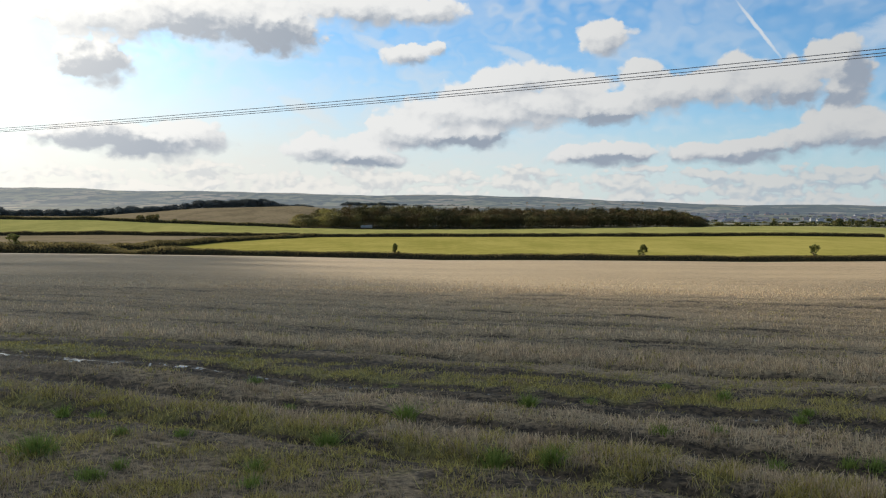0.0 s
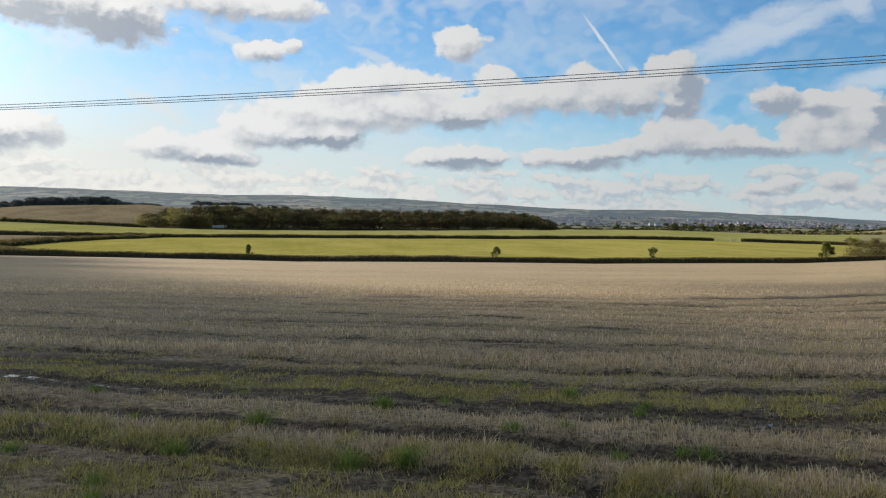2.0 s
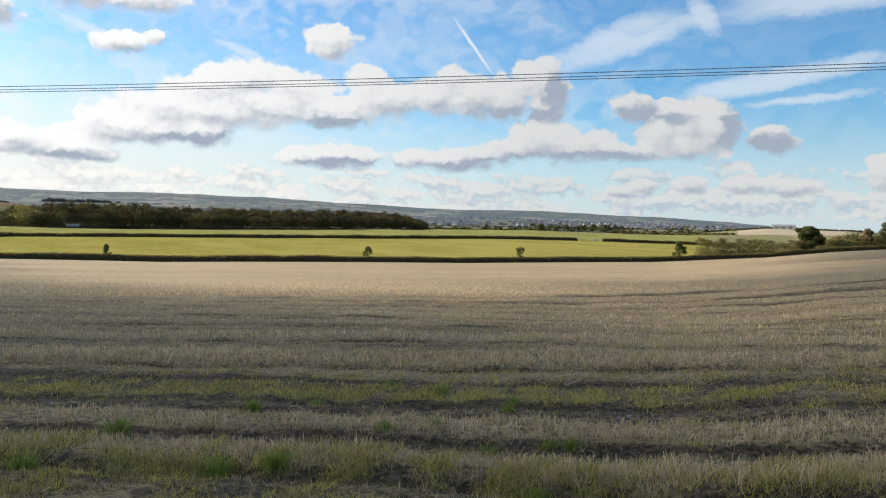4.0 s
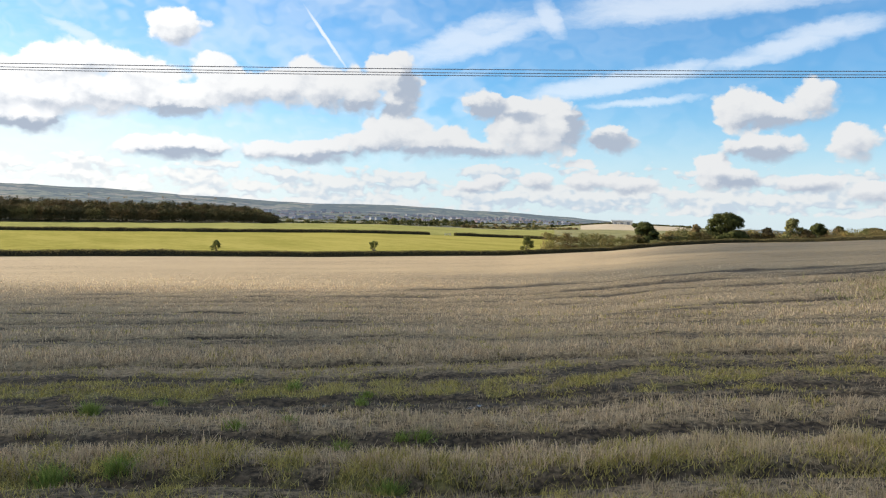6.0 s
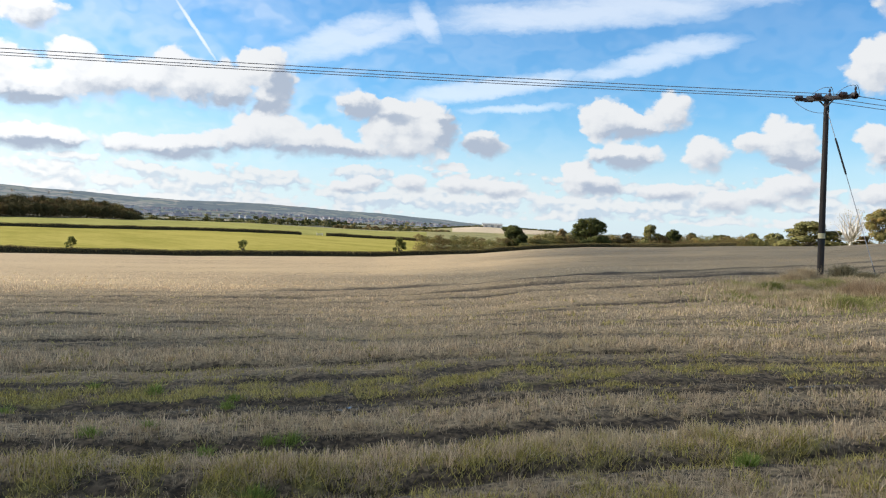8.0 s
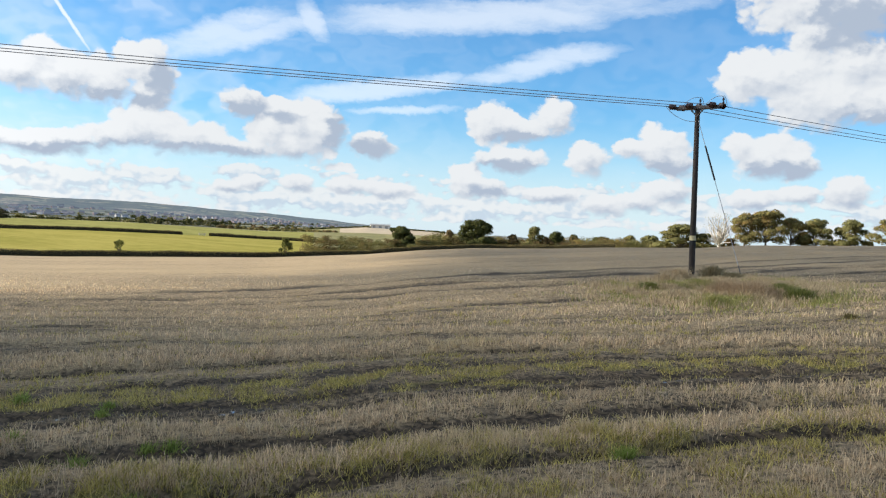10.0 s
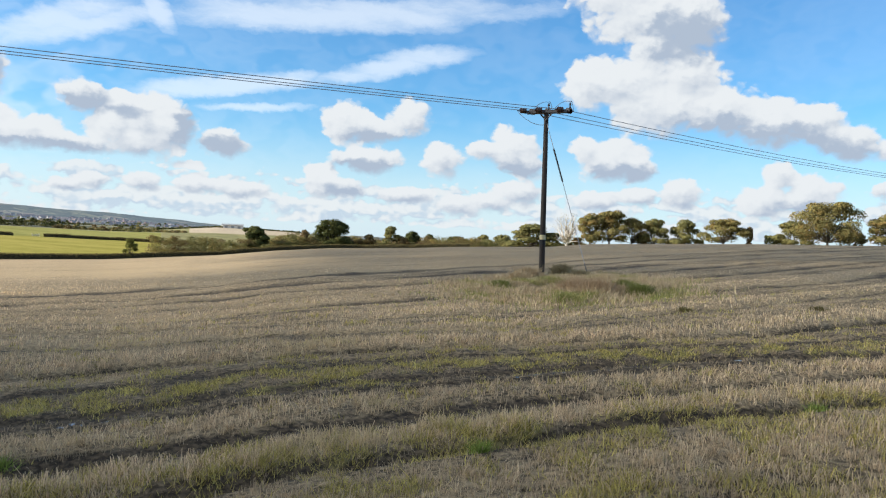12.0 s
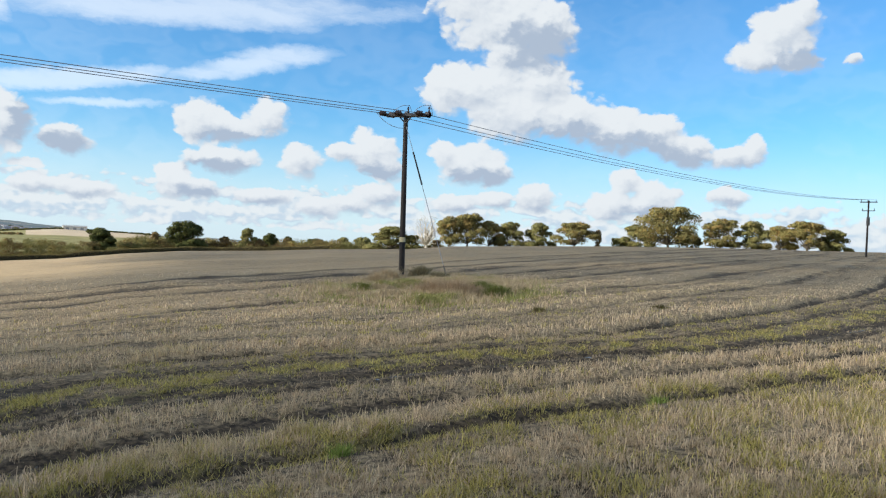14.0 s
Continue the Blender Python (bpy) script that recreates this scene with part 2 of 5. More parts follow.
    for a, e, long, thin, lean in STREAKS:
        c, s = math.cos(radians(lean)), math.sin(radians(lean))
        q = k.vec("SUBTRACT", bent if thin > 0.3 else k.vec("MULTIPLY_ADD", fine, (0.25, 0.2, 0), place), (a, e, 0))
        along = k.math("MULTIPLY", k.vec("DOT_PRODUCT", q, (c, s, 0)), 1 / long)
        across = k.math("MULTIPLY", k.vec("DOT_PRODUCT", q, (-s, c, 0)), 1 / thin)
        d = k.math("ADD", k.math("MULTIPLY", along, along), k.math("MULTIPLY", across, across))
        if thin > 0.3:
            d = k.math("MULTIPLY_ADD", k.math("SUBTRACT", wisps, 0.5), 2.6, d)
        veil = k.math("MAXIMUM", veil, k.ramp(d, 1.9, -0.1, 0.0, 0.60 if thin > 0.3 else 0.85))
    thin = k.noise(k.vec("MULTIPLY_ADD", wide, (3.0, 2.0, 0), k.vec("MULTIPLY", place, (0.08, 0.20, 0))), 1.0, 2.5, 0.45)
    thin = k.math("MULTIPLY", k.ramp(thin, 0.30, 0.75), k.ramp(az, 55.0, -5.0, 0.08, 0.62))
    veil = k.math("MAXIMUM", veil, thin)
    colour = k.mix(veil, blue, (0.46, 0.48, 0.50))
    haze = k.ramp(el, 9.0, 0.0, 0.0, 0.75)
    colour = k.mix(haze, colour, (0.37, 0.42, 0.46))
    pale = k.math("MULTIPLY", k.ramp(az, 34.0, -20.0, 0.0, 0.9), k.ramp(el, 14.0, 2.0))
    colour = k.mix(pale, colour, (0.52, 0.515, 0.49))
    colour = k.mix(low_cover, colour, low_colour)
    colour = k.mix(heap_cover, colour, heap_colour)
    # bright air round the sun
    near = k.vec("DOT_PRODUCT", way, tuple(SUN_WAY))
    glare = k.math("POWER", k.math("MAXIMUM", near, 0.0), 16.0)
    colour = k.mix(1.0, colour, k.mix(glare, (0.0, 0.0, 0.0), (0.62, 0.57, 0.48)), "ADD")
    ground_side = k.ramp(el, -3.0, -1.0)
    colour = k.mix(ground_side, (0.05, 0.045, 0.03), colour)
    back = k.add("ShaderNodeBackground")
    k.feed(back.inputs[0], colour)
    k.feed(k.add("ShaderNodeOutputWorld").inputs[0], back.outputs[0])
    world.cycles.sampling_method, world.cycles.sample_map_resolution = "MANUAL", 512


build_world()


# ---- materials ----
def material(name, rough=0.8, spec=0.3):
    """A new node material: its Nodes and the Principled shader."""
    m = bpy.data.materials.new(name)
    m.use_nodes = True
    k = Nodes(m.node_tree)
    b = m.node_tree.nodes["Principled BSDF"]
    b.inputs["Roughness"].default_value = rough
    b.inputs["Specular IOR Level"].default_value = spec
    return m, k, b


def here(k):
    return k.add("ShaderNodeTexCoord").outputs["Object"]


def grain(name, dark, light, scale, rough=0.85, bump=0.3, spec=0.25, stretch=(1, 1, 1)):
    """Two scales of mottling between two colours, with fine relief."""
    m, k, b = material(name, rough, spec)
    p = k.vec("MULTIPLY", here(k), stretch)
    n = k.math("ADD", k.math("MULTIPLY", k.noise(p, scale, 5.0), 0.6), k.math("MULTIPLY", k.noise(p, scale * 7.3, 3.0), 0.4))
    k.feed(b.inputs["Base Color"], k.mix(k.ramp(n, 0.35, 0.65), dark, light))
    if bump:
        h = k.add("ShaderNodeBump")
        h.inputs["Strength"].default_value, h.inputs["Distance"].default_value = bump, 0.5 / scale
        k.feed(h.inputs["Height"], n)
        k.feed(b.inputs["Normal"], h.outputs[0])
    return m


def leafy(name, dark, light, third, through=0.35):
    """Leaves: each clump its own shade; some light comes through."""
    m, k, b = material(name, 0.8, 0.04)
    r = k.add("ShaderNodeNewGeometry").outputs["Random Per Island"]
    c = k.mix(k.ramp(r, 0.0, 1.0, 0.2, 0.8, smooth=False), dark, light)
    patch = k.noise(here(k), 0.45, 3.0)
    c = k.mix(k.ramp(patch, 0.48, 0.68), c, third)
    k.feed(b.inputs["Base Color"], c)
    t = k.add("ShaderNodeBsdfTranslucent")
    k.feed(t.inputs[0], c)
    mixed = k.add("ShaderNodeMixShader")
    mixed.inputs[0].default_value = through
    k.feed(mixed.inputs[1], b.outputs[0])
    k.feed(mixed.inputs[2], t.outputs[0])
    k.feed(m.node_tree.nodes["Material Output"].inputs[0], mixed.outputs[0])
    return m


def stubble_ground():
    """Cut straw rows, bare soil tracks, weeds and wet patches; the mesh says where the rows run."""
    m, k, b = material("stubble_field", 0.9, 0.2)
    p = here(k)

    def layer(name):
        n = k.add("ShaderNodeAttribute")
        n.attribute_name = name
        return n.outputs["Fac"]

    stand, green, wet = layer("straw"), layer("weed"), layer("wet")
    across, side = layer("row"), k.split(p)[0]
    streak = k.noise(k.xyz(k.math("MULTIPLY", across, 1.5), k.math("MULTIPLY", side, 0.05)), 1.0, 4.0, 0.6)
    band = k.noise(k.xyz(k.math("MULTIPLY", across, 0.30), k.math("MULTIPLY", side, 0.022)), 1.0, 4.0, 0.62)
    fine = k.noise(p, 14.0, 4.0, 0.65)
    mid = k.noise(p, 2.2, 4.0, 0.6)
    big = k.noise(k.vec("MULTIPLY", p, (0.035, 0.07, 0)), 1.0, 3.0, 0.5)
    straw = k.mix(k.ramp(fine, 0.35, 0.65), (0.165, 0.121, 0.072), (0.405, 0.298, 0.168))
    straw = k.mix(k.ramp(big, 0.35, 0.65, 0.0, 0.35), straw, (0.445, 0.33, 0.188))
    soil = k.mix(k.ramp(fine, 0.35, 0.65), (0.028, 0.021, 0.013), (0.125, 0.09, 0.055))
    weed = k.mix(k.ramp(fine, 0.3, 0.7), (0.10, 0.088, 0.028), (0.29, 0.24, 0.085))
    wave = k.math("ADD", k.math("MULTIPLY", k.math("SUBTRACT", mid, 0.5), 0.5), k.math("MULTIPLY", k.math("SUBTRACT", streak, 0.5), 0.9))
    wave = k.math("MULTIPLY_ADD", k.math("SUBTRACT", band, 0.5), 0.5, wave)
    crumb = k.noise(k.xyz(k.math("MULTIPLY", across, 7.0), k.math("MULTIPLY", side, 2.2)), 1.0, 4.0, 0.65)
    wave = k.math("MULTIPLY_ADD", k.math("SUBTRACT", crumb, 0.5), 0.7, wave)
    wave = k.math("MULTIPLY_ADD", k.math("SUBTRACT", fine, 0.5), 0.6, wave)
    s = k.ramp(k.math("ADD", stand, wave), 0.05, 0.70)
    c = k.mix(s, soil, straw)
    g = k.ramp(k.math("ADD", green, k.math("MULTIPLY", k.math("SUBTRACT", mid, 0.5), 1.1)), 0.35, 0.75, 0.0, 0.9)
    c = k.mix(g, c, weed)
    w = k.ramp(k.math("ADD", wet, k.math("MULTIPLY", k.math("SUBTRACT", k.noise(p, 9.0, 3.0), 0.5), 2.4)), 0.78, 0.86)
    c = k.mix(w, c, (0.10, 0.085, 0.07))
    k.feed(b.inputs["Base Color"], c)
    k.feed(b.inputs["Roughness"], k.math("SUBTRACT", 0.92, k.math("MULTIPLY", w, 0.78)))
    k.feed(b.inputs["Specular IOR Level"], k.math("MULTIPLY_ADD", w, 0.4, 0.15))
    h = k.add("ShaderNodeBump")
    h.inputs["Strength"].default_value, h.inputs["Distance"].default_value = 0.7, 0.05
    k.feed(h.inputs["Height"], k.math("MULTIPLY", k.math("ADD", fine, mid), k.math("SUBTRACT", 1.0, w)))
    k.feed(b.inputs["Normal"], h.outputs[0])
    return m


def far_country(name, air, glow):
    """Distant patchwork of small fields, woods and hedges; air: share of bluish glow mixed in to paint haze over it."""
    m, k, b = material(name, 0.95, 0.1)
    p = k.vec("MULTIPLY", here(k), (0.8, 0.6, 0.0))
    cell = k.add("ShaderNodeTexVoronoi")
    k.feed(cell.inputs["Vector"], k.vec("MULTIPLY_ADD", k.vec("SUBTRACT", k.noise(p, 0.01, 3.0, 0.5, True), (0.5, 0.5, 0.5)), (60, 60, 0), p))
    cell.inputs["Scale"].default_value = 0.0095
    r = k.split(cell.outputs["Color"])
    c = k.mix(k.ramp(r[0], 0.2, 0.8), (0.08, 0.08, 0.055), (0.19, 0.18, 0.10))
    c = k.mix(k.ramp(r[1], 0.72, 0.76), c, (0.28, 0.23, 0.15))
    trees = k.noise(p, 0.022, 5.0, 0.65)
    c = k.mix(k.ramp(trees, 0.47, 0.55), c, (0.045, 0.055, 0.04))
    k.feed(b.inputs["Base Color"], c)
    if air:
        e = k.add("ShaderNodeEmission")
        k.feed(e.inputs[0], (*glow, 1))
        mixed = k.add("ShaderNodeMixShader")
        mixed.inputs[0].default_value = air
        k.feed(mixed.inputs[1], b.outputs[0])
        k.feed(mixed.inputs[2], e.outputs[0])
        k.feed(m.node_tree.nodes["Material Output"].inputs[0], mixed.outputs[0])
    return m


M_STUBBLE = stubble_ground()
M_GREEN = grain("young_crop", (0.21, 0.188, 0.045), (0.30, 0.255, 0.072), 0.05, 1.0, 0.0, 0.0, (1, 0.35, 1))
M_GREEN_FAR = grain("pasture", (0.19, 0.185, 0.06), (0.27, 0.25, 0.085), 0.04, 1.0, 0.0, 0.0, (1, 0.35, 1))
M_TAN = grain("ploughed_field", (0.13, 0.105, 0.066), (0.20, 0.16, 0.10), 0.05, 1.0, 0.0, 0.0, (1, 0.4, 1))
M_CREAM = grain("pale_stubble", (0.34, 0.27, 0.18), (0.44, 0.35, 0.24), 0.04, 0.9, 0.0, 0.15)
M_ROUGH = grain("rough_grass", (0.12, 0.12, 0.04), (0.26, 0.22, 0.09), 0.06, 0.9, 0.0, 0.15)
M_FLOOR = grain("wood_floor", (0.05, 0.045, 0.025), (0.10, 0.085, 0.04), 0.2, 0.9, 0.0, 0.15)
M_FAR = far_country("far_country", 0.0, (0, 0, 0))
# valley and hills emit a bluish glow in place of real haze
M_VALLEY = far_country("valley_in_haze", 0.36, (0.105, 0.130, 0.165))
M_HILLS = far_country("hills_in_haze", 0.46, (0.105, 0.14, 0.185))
M_HEDGE = leafy("hedge_leaves", (0.070, 0.060, 0.026), (0.20, 0.160, 0.064), (0.26, 0.205, 0.085), 0.4)
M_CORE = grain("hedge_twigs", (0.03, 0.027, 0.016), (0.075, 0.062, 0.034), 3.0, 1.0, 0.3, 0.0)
M_OAK = leafy("oak_leaves", (0.105, 0.096, 0.036), (0.24, 0.20, 0.075), (0.245, 0.165, 0.06), 0.28)
M_OLIVE = leafy("olive_leaves", (0.095, 0.092, 0.034), (0.20, 0.185, 0.072), (0.21, 0.17, 0.065), 0.24)
M_DARKLEAF = leafy("dark_leaves", (0.04, 0.048, 0.017), (0.085, 0.088, 0.03), (0.08, 0.078, 0.024), 0.18)
M_RUST = leafy("russet_leaves", (0.11, 0.075, 0.033), (0.20, 0.14, 0.065), (0.14, 0.12, 0.05), 0.22)
M_YOUNG = leafy("young_tree_leaves", (0.09, 0.10, 0.028), (0.19, 0.19, 0.055), (0.15, 0.13, 0.05), 0.45)
M_WOOD_DARK = leafy("wood_dark_leaves", (0.034, 0.033, 0.014), (0.082, 0.072, 0.030), (0.078, 0.060, 0.024), 0.10)
M_WOOD_BROWN = leafy("wood_brown_leaves", (0.068, 0.050, 0.022), (0.155, 0.106, 0.046), (0.13, 0.092, 0.034), 0.12)
M_WOOD_OLIVE = leafy("wood_olive_leaves", (0.078, 0.070, 0.026), (0.17, 0.146, 0.055), (0.175, 0.136, 0.052), 0.14)
# distance haze put into the leaf colour: paler and bluer than M_DARKLEAF
M_HAZY = leafy("hazed_leaves", (0.070, 0.080, 0.080), (0.115, 0.125, 0.115), (0.10, 0.105, 0.10), 0.2)
M_YELLOW = leafy("yellow_leaves", (0.19, 0.17, 0.05), (0.34, 0.30, 0.10), (0.24, 0.20, 0.06))
M_TWIGS = leafy("bare_twigs", (0.16, 0.12, 0.08), (0.28, 0.22, 0.16), (0.20, 0.16, 0.11), 0.3)
M_BARK = grain("bark", (0.05, 0.04, 0.03), (0.13, 0.11, 0.08), 6.0)
M_PALEBARK = grain("pale_bark", (0.35, 0.31, 0.26), (0.55, 0.50, 0.44), 5.0)
M_POLE = grain("creosoted_wood", (0.018, 0.014, 0.012), (0.055, 0.042, 0.035), 5.0, 0.75, 0.4, 0.3, (1, 1, 0.06))
M_STEEL = grain("weathered_steel", (0.028, 0.025, 0.025), (0.065, 0.056, 0.056), 20.0, 0.55, 0.1, 0.5)
M_PORCELAIN = grain("brown_porcelain", (0.025, 0.012, 0.010), (0.05, 0.025, 0.02), 12.0, 0.2, 0.0, 0.5)
M_WIRE = grain("conductor", (0.19, 0.19, 0.20), (0.28, 0.28, 0.29), 9.0, 0.5, 0.0, 0.5)
M_PLATE = grain("pale_plate", (0.42, 0.36, 0.20), (0.60, 0.52, 0.30), 8.0, 0.6, 0.0)
M_BLACK = grain("black_band", (0.010, 0.010, 0.010), (0.03, 0.03, 0.03), 9.0, 0.7, 0.0)


def straw_material(name, low, high, green, banded=None):
    m, k, b = material(name, 0.75, 0.25)
    r = k.add("ShaderNodeNewGeometry").outputs["Random Per Island"]
    c = k.mix(k.ramp(r, 0.0, 1.0, smooth=False), low, high)
    c = k.mix(k.ramp(k.noise(here(k), 0.35, 4.0), 0.50, 0.72, 0.0, 0.45), c, green)
    if banded:
        band = k.add("ShaderNodeAttribute")
        band.attribute_name = "straw"
        c = k.mix(k.ramp(band.outputs["Fac"], 0.34, 0.68), banded, c)
    k.feed(b.inputs["Base Color"], c)
    t = k.add("ShaderNodeBsdfTranslucent")
    k.feed(t.inputs[0], c)
    mixed = k.add("ShaderNodeMixShader")
    mixed.inputs[0].default_value = 0.3
    k.feed(mixed.inputs[1], b.outputs[0])
    k.feed(mixed.inputs[2], t.outputs[0])
    k.feed(m.node_tree.nodes["Material Output"].inputs[0], mixed.outputs[0])
    return m


M_STRAW = straw_material("straw", (0.34, 0.25, 0.157), (0.85, 0.645, 0.408), (0.52, 0.42, 0.21), (0.37, 0.28, 0.172))
M_GRASS = straw_material("weeds", (0.16, 0.13, 0.036), (0.66, 0.54, 0.165), (0.58, 0.47, 0.19))
M_TUFT = straw_material("grass_tuft", (0.085, 0.10, 0.025), (0.25, 0.255, 0.07), (0.28, 0.25, 0.09))
M_FRESH = straw_material("fresh_grass", (0.11, 0.145, 0.028), (0.33, 0.40, 0.09), (0.36, 0.36, 0.10))
M_ROUGHGRASS = straw_material("rough_mound_grass", (0.14, 0.145, 0.04), (0.42, 0.39, 0.13), (0.44, 0.36, 0.16))
M_DRY = straw_material("dry_grass", (0.27, 0.20, 0.12), (0.62, 0.48, 0.29), (0.46, 0.34, 0.20))
M_TWIGGY = straw_material("dead_stems", (0.13, 0.11, 0.06), (0.38, 0.31, 0.18), (0.24, 0.23, 0.10))
M_DEAD = straw_material("dead_weeds", (0.23, 0.16, 0.095), (0.52, 0.375, 0.225), (0.34, 0.25, 0.14))

# ---- the land ----
AZ = [-40, -23.5, -17, -10, -4, 6, 18, 25, 34, 41, 46, 52, 60, 95]
TILT_AZ = [-40, -29, 0, 21, 34, 41, 45, 48.6, 54, 58, 64, 67, 78, 85, 91, 95, 130]
TILT = [-.028, -.031, -.044, -.043, -.0373, -.029, -.021, -.016, -.0118, -.007, -.002, .0038, .013, .0167, .018, .0194, .01]
LEVELS = [
    (430, [-9.6, -8.0, -8.6, -9.0, -8.8, -8.8, -8.5, -8.2, -10.2, -12.2, -14, -15, -12, -12]),
    (600, [0.3, -0.7, -3.9, -6.3, -7.5, -7.0, -5.5, -5.2, -7.8, -7.3, -7.3, -13, -16, -18]),
    (900, [1.7, 2.2, 10.7, 14.0, 4.9, -3.0, -8.0, -11.3, -13.4, -1.6, -4.0, -20, -25, -25]),
    (1500, [-10, -10, -5, -5, -8, -15, -7.9, -9.8, -9.4, -12, -25, -32, -35, -35]),
    (2500, [30, 37, 37, 37, 36, 32, 8.6, 6.5, 1.7, -9.9, -35, -38, -40, -40]),
    (3500, [145, 118, 110, 99.7, 96, 86.5, 57.5, 52, 38.5, 1.0, -20, -28, -30, -30]),
]
FIELD_END = 180.0       # the stubble ends here, along its straight far side


def bearing_of(x, y):
    return np.degrees(np.arctan2(x, y))


def stretch(az):
    """Straight field sides run across the view: distance along a bearing over distance ahead."""
    return 1 / np.cos(np.radians(np.clip(az, -40, 50)))


def along(az, ahead):
    """Distance along a bearing at which a place 'ahead' lies."""
    g = stretch(az)
    return ahead * (g + (np.minimum(g, 1.25) - g) * np.clip((ahead - 900) / 1600, 0, 1))


def soften(az):
    """Bearings behind the camera take the heights of the nearest side."""
    return np.clip(np.where(az > 160, az - 360, az), -40, 130)


def height_at(az, ahead):
    az = soften(np.asarray(az, float))
    ahead = np.asarray(ahead, float)
    tilt = np.interp(az, TILT_AZ, TILT)
    edge = tilt * along(az, FIELD_END)
    crest = np.interp(az, [46, 54], [0.0, 1.0])
    knots = [(0.0, 0 * edge), (FIELD_END, edge)]
    next_z = np.interp(az, AZ, LEVELS[0][1])
    knots.append((225.0, edge + (next_z - edge) * 0.18 - crest * 1.6))
    knots += [(a, np.interp(az, AZ, h)) for a, h in LEVELS]
    z = 0 * edge + knots[-1][1]
    for (a0, h0), (a1, h1) in zip(knots, knots[1:]):
        f = (ahead - a0) / (a1 - a0)
        if a0 >= 600:
            f = f * f * (3 - 2 * f)
        z = np.where((ahead >= a0) & (ahead < a1), h0 + (h1 - h0) * f, z)
    return z


def ahead_of(x, y):
    r, az = np.hypot(x, y), bearing_of(x, y)
    return r / stretch(soften(az))


def ground_z(x, y):
    """The height of the land within 900 m."""
    return float(height_at(bearing_of(x, y), ahead_of(x, y)) + relief(np.array([x]), np.array([y]))[0])


def spot(az, ahead):
    """A place on the land by bearing and distance ahead."""
    r = float(along(az, ahead))
    x, y = r * math.sin(radians(az)), r * math.cos(radians(az))
    return x, y, ground_z(x, y)


def waves(x, y, size, seed):
    """Smooth random waves, about -1 to 1."""
    rng = np.random.RandomState(seed)
    z = 0 * x
    for n in range(14):
        a, f, p = rng.uniform(0, 6.283), rng.uniform(0.5, 2.2) / size, rng.uniform(0, 6.283)
        z = z + np.sin((x * np.cos(a) + y * np.sin(a)) * f * 6.283 + p)
    return z / 5.0


ROW_X = [-14, -5, 0, 5.3, 7.5, 9, 11.3, 14, 16, 18, 21, 25.7, 32, 41, 70, 200]
ROW_OUTER = [5.2, 1.75, 0, -2.05, -2.9, -4.1, -6.25, -9.3, -10.3, -11.1, -12.1, -13.4, -15.2, -17, -20.5, -36]
ROW_INNER = [6.0, 2.3, 0, -2.9, -4.3, -5.3, -6.9, -8.9, -10, -10.9, -12.0, -13.3, -15.1, -17, -20.5, -36]


def row_line(x, c):
    """How far ahead the drill row c lies at x: rows swing in towards the lane, then run off along the crest."""
    x = np.clip(x, -14, 200)
    outer, inner = np.interp(x, ROW_X, ROW_OUTER), np.interp(x, ROW_X, ROW_INNER)
    return c + np.interp(c, [21, 27, 35, 50], [1, 0.7, 0.1, -0.4]) * (inner + (outer - inner) * np.clip((c - 8) / 4.5, 0, 1))


def row_of(x, y):
    """Which drill row a place lies on, named by its distance straight ahead."""
    x, y = np.asarray(x, float), np.asarray(y, float)
    low, high = np.full(np.broadcast(x, y).shape, -400.0), np.full(np.broadcast(x, y).shape, 700.0)
    for _ in range(25):
        mid = 0.5 * (low + high)
        over = row_line(x, mid) > y
        low, high = np.where(over, low, mid), np.where(over, mid, high)
    return 0.5 * (low + high)


def bump(c, at, wide):
    return np.exp(-((c - at) / wide) ** 2)


def ahead_side(x, y):
    """1 on the side that the camera looks at, fading to 0 behind it."""
    return np.clip(1.5 + (y + 0.3 * np.abs(x)) / 4, 0, 1) * np.clip((x + 0.95 * y + 12) / 6, 0, 1)


# furrows between passes of the combine: row, half width, depth
FURROWS = ((6.72, 0.15, 0.10), (8.15, 0.16, 0.07), (9.45, 0.08, 0.03), (10.05, 0.12, 0.05), (11.6, 0.10, 0.04), (13.3, 0.26, 0.17), (17.3, 0.26, 0.10), (21.1, 0.32, 0.10), (24.2, 0.34, 0.10),
           (26.7, 0.36, 0.12), (28.5, 0.38, 0.12), (30.6, 0.42, 0.10), (33.2, 0.40, 0.06))


def bare(x, y, c):
    """Furrows and wheel tracks where nothing stands, 0 to 1."""
    z = 0 * c
    for n, (at, wide, deep) in enumerate(FURROWS):
        z = np.maximum(z, bump(c, at + 0.06 * waves(x, y, 5.0, 40 + n), wide) * np.clip((1.25 if n in (0, 1, 5) else 0.85) + 0.35 * waves(x, y, 4.0 + 0.5 * at, 50 + n), 0.25, 1))
    return z * ahead_side(x, y) * np.clip((110 - np.hypot(x, y)) / 65, 0.3, 1)


BAND = [4.0, 5.6, 6.3, 6.55, 6.95, 7.1, 7.6, 7.8, 8.0, 8.4, 9.1, 9.5, 10.1, 10.35, 10.8, 11.2, 11.5, 12.2, 13.1, 13.35]
BAND_STRAW = [.55, .52, .45, .30, .50, .74, .78, .50, .25, .60, .62, .45, .20, .34, .40, .36, .25, .45, .38, .5]
BAND_TALL = [.08, .07, .05, .05, .08, .105, .10, .06, .04, .10, .08, .05, .04, .05, .06, .05, .04, .06, .04, .1]
BAND_WEED = [.30, .28, .32, .48, .55, .42, .24, .10, .05, .12, .16, .14, .25, .54, .64, .52, .30, .34, .26, .10]
PASSES = [f[0] for f in FURROWS[5:]]


